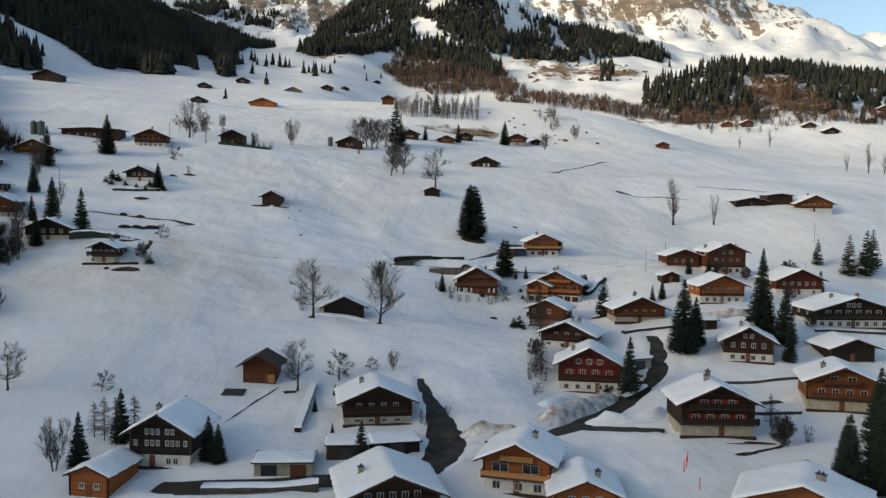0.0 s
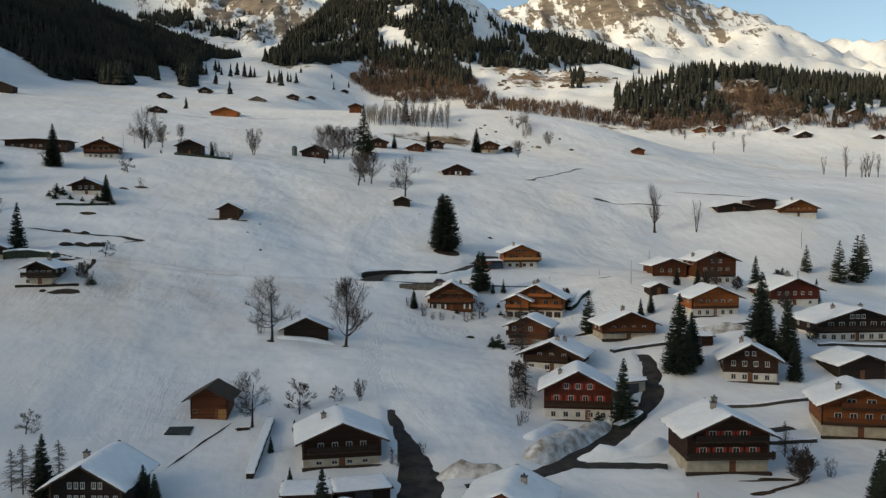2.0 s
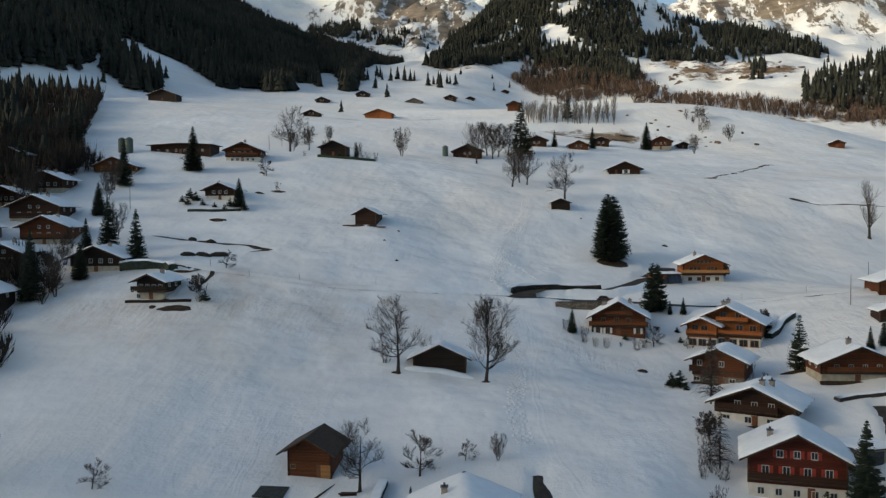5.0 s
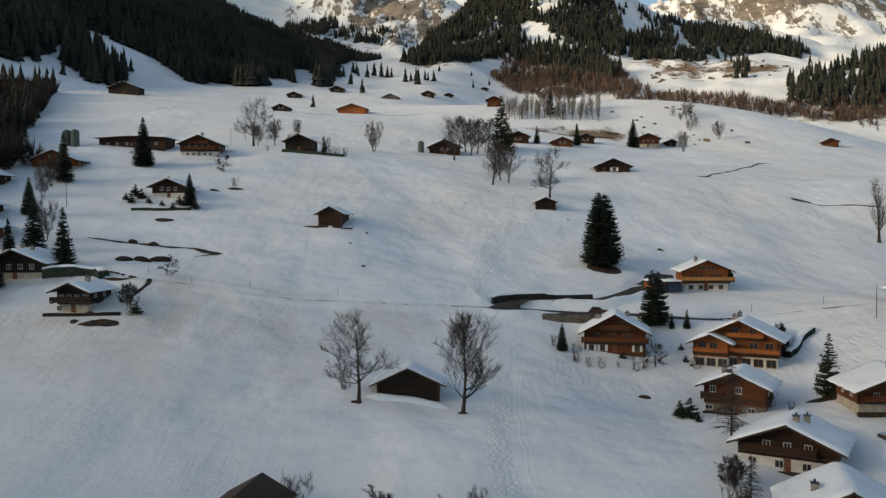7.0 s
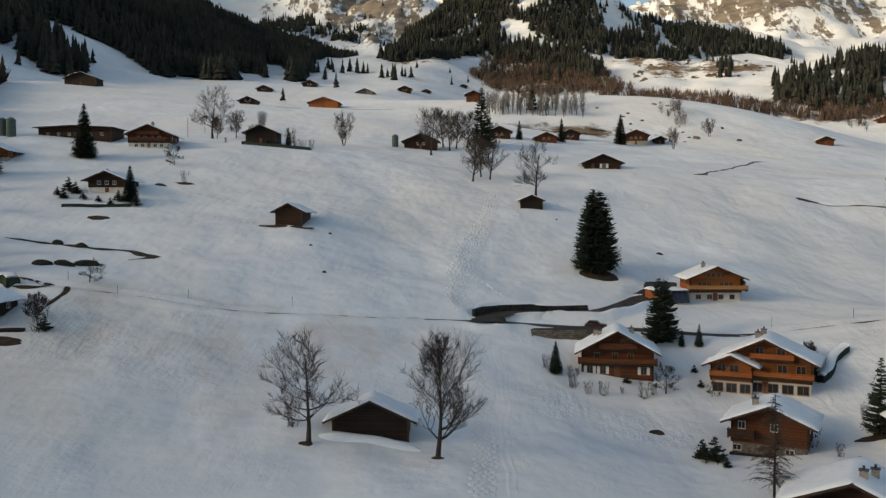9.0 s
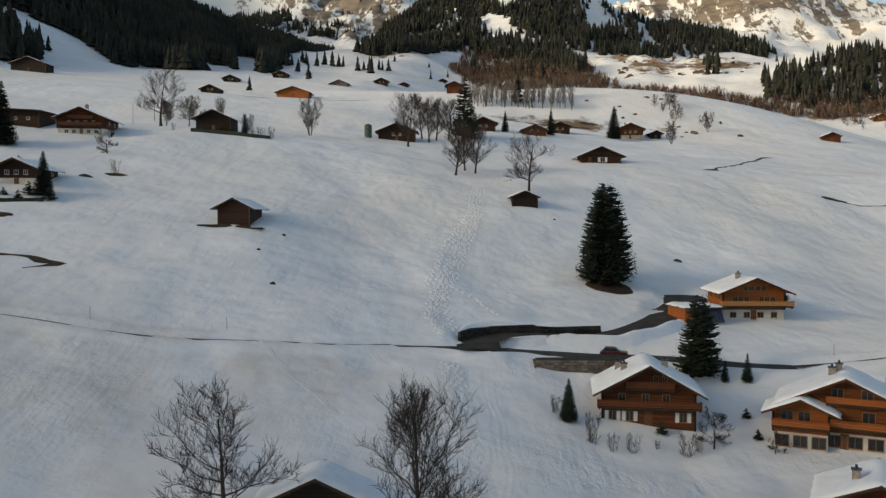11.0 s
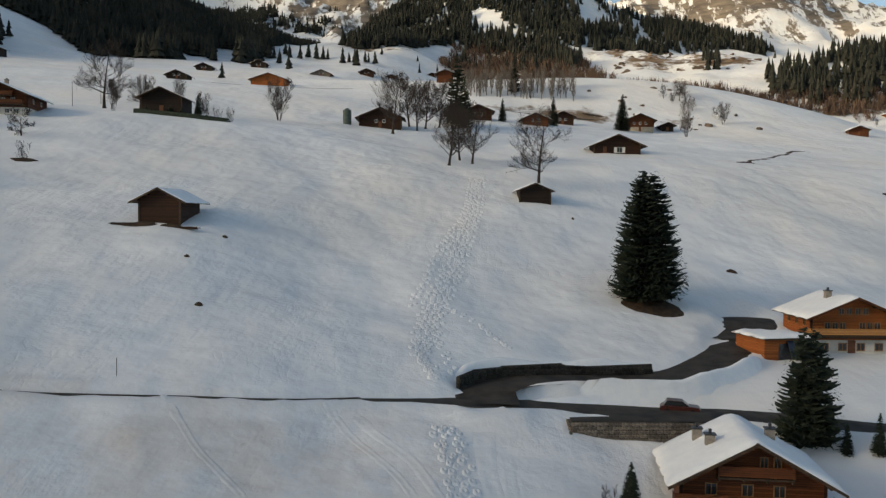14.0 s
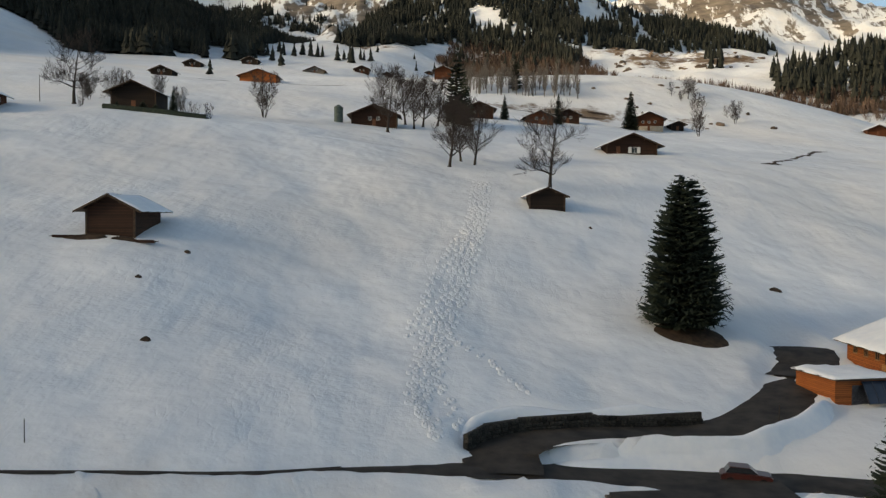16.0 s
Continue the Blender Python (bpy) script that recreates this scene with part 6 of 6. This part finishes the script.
# ---- woods in the distance ----
def wood_mesh(name, spots, mat, seed, brush=False, blades=16):
    """Many far trees in one mesh: tiered spruces, or bare crowns of upright blades."""
    r = np.random.RandomState(seed)
    V, F, n = [], [], 0
    for x, y, z, h in spots:
        if brush:
            for _ in range(blades):
                a, s, t = r.uniform(0, 6.283), r.uniform(0.08, 0.42) * h, r.uniform(0.55, 1.0) * h
                w = r.uniform(0.012, 0.035) * h * math.sqrt(16 / blades)
                b = a + r.uniform(0.8, 2.2)
                cx, cy = x + 0.10 * h * math.cos(a * 3), y + 0.10 * h * math.sin(a * 3)
                V += [(cx, cy, z - 0.5), (x + s * math.cos(a) + w * math.cos(b), y + s * math.sin(a) + w * math.sin(b), z + t * 0.7), (x + s * 1.1 * math.cos(a), y + s * 1.1 * math.sin(a), z + t),
                      (x + s * math.cos(a) - w * math.cos(b), y + s * math.sin(a) - w * math.sin(b), z + t * 0.62)]
                F.append((n, n + 1, n + 2, n + 3))
                n += 4
        else:
            R = h * r.uniform(0.17, 0.27)
            a0 = r.uniform(0, 6.283)
            for k in range(4):
                zb, zt = z + h * (0.06 + 0.21 * k), z + h * (0.46 + 0.18 * k)
                rr = R * (1 - 0.225 * k)
                for j in range(6):
                    a = a0 + k * 0.5 + j * 1.0472
                    q = rr * r.uniform(0.6, 1.3)
                    V.append((x + q * math.cos(a), y + q * math.sin(a), zb + r.uniform(-0.04, 0.03) * h))
                V.append((x, y, zt))
                for j in range(6):
                    F.append((n + j, n + (j + 1) % 6, n + 6))
                n += 7
    ob = new(name, mesh_of(name, V, F, mat))
    return ob


def scatter(n, x0, x1, y0, y1, seed, keep, h0, h1):
    r = np.random.RandomState(seed)
    x, y = r.uniform(x0, x1, n), r.uniform(y0, y1, n)
    k = keep(x, y, r.uniform(0, 1, n))
    x, y = x[k], y[k]
    z = ground(x, y)
    return list(zip(x, y, z, r.uniform(h0, h1, len(x))))


def inside(x, y, outline):
    """Which of the places lie within an outline in the plan; its edge wavers a little."""
    x, y = x + 5 * ripple(x, y, 45, 81), y + 8 * ripple(x, y, 45, 82)
    hit = np.zeros(np.shape(x), bool)
    for (ax, ay), (bx, by) in zip(outline, outline[1:] + outline[:1]):
        if ay != by:
            hit ^= ((ay > y) != (by > y)) & (x < (bx - ax) * (y - ay) / (by - ay) + ax)
    return hit


def stand(n, outline, seed, share, h0, h1, gaps=()):
    """Trees strewn over an outline in the plan, but for the clearings in it."""
    px, py = zip(*outline)
    return scatter(n, min(px), max(px), min(py), max(py), seed, lambda x, y, p: inside(x, y, outline) & (p < share) & ~np.any([inside(x, y, o) for o in gaps] + [np.zeros(x.shape, bool)], axis=0), h0, h1)


# the forest on the flank, with tongues that reach down between snowy gullies
FLANK = [(-560, 540), (-364, 580), (-333, 672), (-330, 690), (-334, 720), (-348, 746), (-350, 767), (-323, 715), (-307, 710), (-294, 693), (-276, 715), (-290, 760), (-335, 790), (-375, 835), (-400, 850), (-375, 885), (-345, 880), (-320, 885), (-292, 850),
         (-262, 815), (-254, 865), (-240, 880), (-206, 770), (-188, 780), (-236, 970), (-215, 975), (-200, 935), (-240, 1110), (-222, 1130), (-196, 1044), (-176, 960), (-150, 830), (-146, 850), (-190, 1120), (-200, 1300), (-195, 1600), (-330, 1780), (-700, 1780), (-820, 1100)]
flank = stand(36000, FLANK, 61, 0.86, 13, 23)
tagged(wood_mesh("spruce_forest", flank, FOREST, 1), "dense dark spruce forest on the mountain flank", "forest", kind="stuff")
near_wood = scatter(1500, -420, -165, 230, 600, 62, lambda x, y, p: (x < -215 - 60 * ripple(x, y, 160, 24) - np.clip((y - 380) * 0.35, 0, 80)) & (p < 0.8), 11, 20)
tagged(wood_mesh("spruce_wood", near_wood, FOREST, 2), "dark spruce wood beside the upper houses", "forest", kind="stuff")
# the wooded hill: spruces round snowy clearings, then loose bands of them on the slopes beside it
CORE = [(-106, 1151), (-115, 1330), (-100, 1500), (-40, 1750), (160, 1750), (165, 1450), (155, 1333), (150, 1259), (157, 1100), (136, 1037), (100, 1204), (42, 1236), (12, 1269), (-11, 1211), (-45, 1142)]
CLEARINGS = [[(-19, 1440), (4, 1434), (30, 1434), (32, 1416), (4, 1408)], [(-60, 1349), (-30, 1366), (4, 1376), (23, 1390), (23, 1378), (-5, 1352), (-30, 1334), (-54, 1324)],
             [(33, 1336), (46, 1368), (83, 1358), (87, 1329), (100, 1301), (136, 1270), (136, 1227), (104, 1255), (84, 1300), (60, 1294), (45, 1318)], [(64, 1401), (107, 1399), (106, 1383), (80, 1376)]]
hill = stand(7600, CORE, 63, 0.85, 12, 21, CLEARINGS)
for k, (n, share, outline) in enumerate(((900, 0.5, [(156, 1446), (197, 1456), (200, 1385), (202, 1334), (174, 1209), (155, 1259), (155, 1361)]), (900, 0.62, [(199, 1324), (228, 1401), (295, 1478), (292, 1422), (235, 1200), (189, 1212)]),
                                         (1500, 0.7, [(307, 1472), (355, 1581), (405, 1554), (444, 1560), (470, 1494), (500, 1440), (470, 1400), (395, 1392), (340, 1365), (306, 1372)]), (160, 0.95, [(280, 1359), (315, 1357), (305, 1300), (262, 1290)]),
                                         (360, 0.6, [(231, 1463), (261, 1489), (273, 1480), (325, 1624), (389, 1567), (389, 1540), (339, 1560), (267, 1440), (251, 1450)]), (130, 0.8, [(302, 1149), (312, 1136), (277, 1004), (261, 997)]),
                                         (900, 0.10, [(160, 1500), (520, 1500), (500, 1380), (160, 1200)]), (420, 0.22, [(2, 1122), (43, 1279), (135, 1219), (158, 1100), (150, 1040), (60, 1060)]))):
    hill += stand(n, outline, 630 + k, share, 11, 19)
tagged(wood_mesh("hill_spruces", hill, FOREST, 3), "scattered spruces on the snowy wooded hill", "forest", kind="stuff")
right_wood = stand(5200, [(300, 950), (339, 990), (357, 977), (396, 1040), (438, 1049), (520, 1060), (800, 1150), (1000, 1100), (700, 900), (405, 800), (309, 830), (287, 849), (280, 884)], 64, 0.6, 13, 22, [[(372, 790), (395, 940), (462, 940), (446, 790)]])
tagged(wood_mesh("spruce_wood", right_wood, FOREST, 4), "spruce wood on the low hill beyond the meadow", "forest", kind="stuff")
valley = []
for x, y, h in ((-190, 1079, 17), (-183, 1090, 13), (-176, 1077, 18), (-165, 1113, 15), (-160, 1108, 16), (-135, 1028, 17), (-130, 1049, 16), (-120, 1034, 19), (-113, 1033, 15), (-108, 1032, 12), (-84, 948, 15), (-79, 955, 10), (-73, 949, 16), (-69, 928, 17), (-65, 963, 12), (-62, 965, 10), (-56, 964, 13),
                (-56, 1057, 9), (-16, 1003, 11), (1, 1068, 9), (-135, 919, 14), (-101, 770, 13), (-113, 636, 9), (-310, 690, 12), (-295, 773, 12), (-20, 1090, 7), (-212, 1150, 15), (-150, 1060, 11), (-172, 1085, 14), (-195, 1075, 14)):
    valley.append((x, y, float(ground(x, y)), h))
tagged(wood_mesh("valley_spruces", valley, FOREST, 5), "small groups of young spruces in the high valley", "forest", kind="stuff")
far_hill = stand(2600, [(-584, 2623), (-528, 2639), (-408, 2445), (-340, 2416), (-281, 2445), (-295, 2385), (-327, 2325), (-375, 2378), (-431, 2391), (-450, 2264), (-560, 2330)], 66, 0.55, 14, 24)
far_hill += stand(500, [(-700, 2500), (-250, 2600), (-60, 2500), (-120, 2150), (-250, 2250)], 661, 0.22, 12, 20) + stand(60, [(-285, 1690), (-235, 1690), (-235, 1610), (-285, 1610)], 662, 0.9, 14, 22)
tagged(wood_mesh("far_spruces", far_hill, FOREST, 6), "far spruces thinning towards the snow bowl", "forest", kind="stuff")
brown = stand(5200, [(2, 1122), (15, 1223), (43, 1270), (103, 1236), (135, 1215), (160, 1164), (158, 1046), (172, 972), (110, 978), (59, 995), (23, 1060)], 67, 0.27, 7, 13, [CLEARINGS[2]])
tagged(wood_mesh("bare_wood", brown, BRUSH, 7, True), "brown leafless wood on the sunny hillside", "woodland", kind="stuff")
edge = scatter(5200, 130, 720, 760, 1010, 68, lambda x, y, p: (p < 0.85 + 0.5 * ripple(x, y, 60, 32)) & (y > 792 + 10 * ripple(x, y, 70, 33) + np.clip(300 - x, 0, 200) * 0.75 - 0.07 * np.clip(x - 300, 0, 300)) & (y < np.interp(x, (130, 200, 240, 262, 375, 390, 450, 466, 720), (985, 950, 915, 872, 850, 915, 915, 816, 802))), 6, 12)
tagged(wood_mesh("bare_wood", edge, BRUSH, 8, True), "brown leafless trees along the foot of the hill", "woodland", kind="stuff")


def rocks(label, spots, seed):
    """Angular outcrops of rock, joined into one."""
    r = random.Random(seed)
    bm = bmesh.new()
    for x, y, z, s in spots:
        k = len(bm.verts)
        m = pose(x, y, z, r.uniform(-15, 15), r.uniform(-15, 15), r.uniform(0, 360)) @ Matrix.Diagonal((s * r.uniform(0.8, 1.6), s * r.uniform(0.5, 0.9), s * r.uniform(0.35, 0.7), 1))
        bmesh.ops.create_icosphere(bm, subdivisions=2, radius=0.5, matrix=m)
        bm.verts.ensure_lookup_table()
        for q in range(k, len(bm.verts)):
            bm.verts[q].co += Vector((r.uniform(-1, 1), r.uniform(-1, 1), r.uniform(-1, 1))) * s * 0.09
    me = bpy.data.meshes.new("rock_outcrop")
    bm.to_mesh(me)
    bm.free()
    me.materials.append(ROCK)
    tagged(new("rock_outcrop", me), label, "rock", kind="stuff")


band = scatter(420, 180, 345, 1020, 1380, 71, lambda x, y, p: (p < 0.25 + 0.9 * ripple(x, y, 70, 37)) & (x > 0.17 * y), 3, 8)
rocks("brown sunlit rock outcrops in the snow", band, 3)
face = scatter(150, 380, 462, 830, 945, 72, lambda x, y, p: p < 0.75, 3, 9)
rocks("reddish brown rock face beside the wood", face, 4)
bank = scatter(26, 75, 150, 545, 620, 73, lambda x, y, p: p < 0.6, 1.5, 4)
rocks("dark stones on the snowy knoll", bank, 5)
gully = scatter(3000, -400, -148, 338, 570, 74, lambda x, y, p: (x < np.interp(y, (338, 352, 430, 460, 550, 570), (-152, -160, -196, -206, -246, -254)) + 5 * ripple(x, y, 30, 38)) & (p < 0.9), 7, 12)
tagged(wood_mesh("bare_wood", gully, BRUSH_DARK, 11, True, 44), "dark leafless thicket filling the gully", "woodland", kind="stuff")
r_ = random.Random(9)
firs = [(x, y, z, h * 1.5) for k, (x, y, z, h) in enumerate(gully) if k % 9 == 0]
tagged(wood_mesh("gully_spruces", firs, FOREST, 12), "dark spruces standing in the gully thicket", "forest", kind="stuff")
grove = tree_kind("bare_tree", "slim leafless tree in the grove on the knoll", "tree", bare_tree_meshes(14, 0.36, 15, stems=3, up=1.5, levels=2, limbs=18, twig=BIRCH, bark=BIRCH), "grove of bare trees")
plant(grove, [(12 + 58 * k / 63 + r_.uniform(-1, 1), r_.uniform(590, 612), r_.uniform(0.6, 0.95), r_.uniform(0, 360)) for k in range(64)])
plant(tree_kind("bare_tree", "leafless tree on the bank of the knoll", "tree", bare_tree_meshes(8, 0.8, 16, stems=2, up=0.8, levels=2, limbs=18), "bare trees on the bank"),
      [(118 + r_.uniform(-8, 14), 590 + r_.uniform(-20, 25), r_.uniform(0.6, 1.1), r_.uniform(0, 360)) for k in range(9)] + [(r_.uniform(300, 500), r_.uniform(768, 790), r_.uniform(0.7, 1.2), r_.uniform(0, 360)) for k in range(16)] + [(r_.uniform(540, 700), r_.uniform(800, 880), r_.uniform(0.7, 1.2), r_.uniform(0, 360)) for k in range(10)])
side = scatter(420, -200, -128, 215, 360, 70, lambda x, y, p: (x < -145 - 14 * ripple(x, y, 60, 34)) & (p < 0.7), 8, 14)
tagged(wood_mesh("bare_wood", side, BRUSH_DARK, 10, True, 60), "leafless thicket between the upper houses", "woodland", kind="stuff")


bank_wood = stand(900, [(-124, 264), (-110, 264), (-103, 247), (-99, 232), (-93, 212), (-89, 200), (-98, 195), (-108, 222), (-118, 245)], 75, 0.22, 3, 6.5)
tagged(wood_mesh("bare_wood", bank_wood, BRUSH_DARK, 13, True, 50), "dark leafless undergrowth on the bank below the houses", "woodland", kind="stuff")

# ---- footprints ----
def footprints():
    r = random.Random(77)
    v, f = [], []
    trail = [(2.6, 272.5), (0.6, 278), (0.8, 284), (1.8, 294), (3.9, 305), (5.2, 315), (7.2, 325), (8.9, 339), (10.7, 363)]
    lines = [[(x + o * min(1, (y - 271) / 14), y) for x, y in trail] for o in (-0.7, 0.2, 1.0, 1.8)]
    lines += [[(x + o, y) for x, y in [(3.7, 262), (6.0, 241), (6.6, 218), (5.6, 200), (7.6, 186)]] for o in (-0.9, 0.0, 1.1)]
    lines += [[(4.5, 295), (7.5, 290), (10.4, 285.3), (12.3, 281)], [(4.7, 275), (3.2, 281), (1.6, 287)], [(8.3, 339), (3.3, 317), (-0.8, 293)]]
    for line in lines:
        for (ax, ay), (bx, by) in zip(line, line[1:]):
            L = math.hypot(bx - ax, by - ay)
            for k in range(int(L / 0.95)):
                t = (k + r.uniform(-0.3, 0.3)) / (L / 0.95)
                px, py = ax + (bx - ax) * t + (0.3 if k % 2 else -0.3) + r.uniform(-0.25, 0.25), ay + (by - ay) * t
                n = len(v)
                s = r.uniform(0.17, 0.27)
                for q, dz in ((0.35, -0.05), (1.0, 0.12), (1.9, -0.08)):
                    v += [(px + s * q * math.cos(6.2832 * j / 7), py + s * 1.6 * q * math.sin(6.2832 * j / 7), dz + 0.05) for j in range(7)]
                for ring in (0, 1):
                    for j in range(7):
                        a, b = n + ring * 7 + j, n + ring * 7 + (j + 1) % 7
                        f.append((a, b, b + 7, a + 7))
    v = np.array(v)
    v[:, 2] += ground(v[:, 0], v[:, 1])
    tagged(new("footprints", mesh_of("footprints", v, f, GROUND, True)), "trail of deep footprints up the snowy slope", "footprints", kind="stuff")


footprints()


def furrow(label, points, half, seed):
    """A trail pressed into the snow: a shallow trough between two low soft ridges."""
    m = lane_middle(points)
    t = np.gradient(m[:, :2], axis=0)
    t /= np.linalg.norm(t, axis=1)[:, None]
    r = np.random.RandomState(seed)
    end = np.clip(np.minimum(np.arange(len(m)), len(m) - 1 - np.arange(len(m))) / 4, 0, 1)
    rows = []
    for o, dz in ((-2.2, -0.06), (-1.2, 0.045), (-0.7, 0.015), (0.7, 0.015), (1.2, 0.045), (2.2, -0.06)):
        w = half * o * (1 + 0.15 * r.uniform(-1, 1, len(m))) + 0.2 * np.sin(np.arange(len(m)) * 0.8 + seed)
        X, Y = m[:, 0] + t[:, 1] * w, m[:, 1] - t[:, 0] * w
        rows.append(np.column_stack([X, Y, ground(X, Y) + dz * (0.3 + 0.7 * end) + 0.02]))
    v = np.stack(rows, 1).reshape(-1, 3)
    f = [(i * 6 + j, i * 6 + j + 1, i * 6 + j + 7, i * 6 + j + 6) for i in range(len(m) - 1) for j in range(5)]
    tagged(new("snow_trail", mesh_of("snow_trail", v, f, GROUND, True)), label, "trail", kind="structure")


furrow("curved trail pressed into smooth snow", [(-46.5, 183), (-46.2, 178), (-43.4, 172), (-41, 169.6), (-37.5, 168)], 0.6, 1)
furrow("straight ski trail in smooth snow", [(-37, 196), (-36.8, 188), (-36.5, 180), (-36.1, 170.7)], 0.35, 2)
furrow("straight ski trail in smooth snow", [(-35.4, 198), (-35.2, 188), (-34.8, 178), (-34.4, 172)], 0.3, 3)
furrow("sledge trail running down the slope into the village", [(7.0, 262), (8.0, 246), (6.8, 230), (6.2, 213.7), (6.6, 196), (7.6, 181.5)], 0.5, 4)
furrow("sledge trail running down the slope into the village", [(9.0, 258), (10.2, 240), (9.4, 222), (9.8, 205), (11.5, 186), (18.5, 162)], 0.4, 5)
for k, line in enumerate(([(-22.5, 259), (-16.1, 251.4), (-10.7, 244.9), (-6, 238)], [(-8, 262.6), (-2.1, 254.9), (2.3, 247.5), (6, 240)], [(-5, 262), (0, 256), (4, 249), (9, 243)])):
    furrow("churned foot trail below the lane", line, 0.22 + 0.05 * (k % 3), 10 + k)
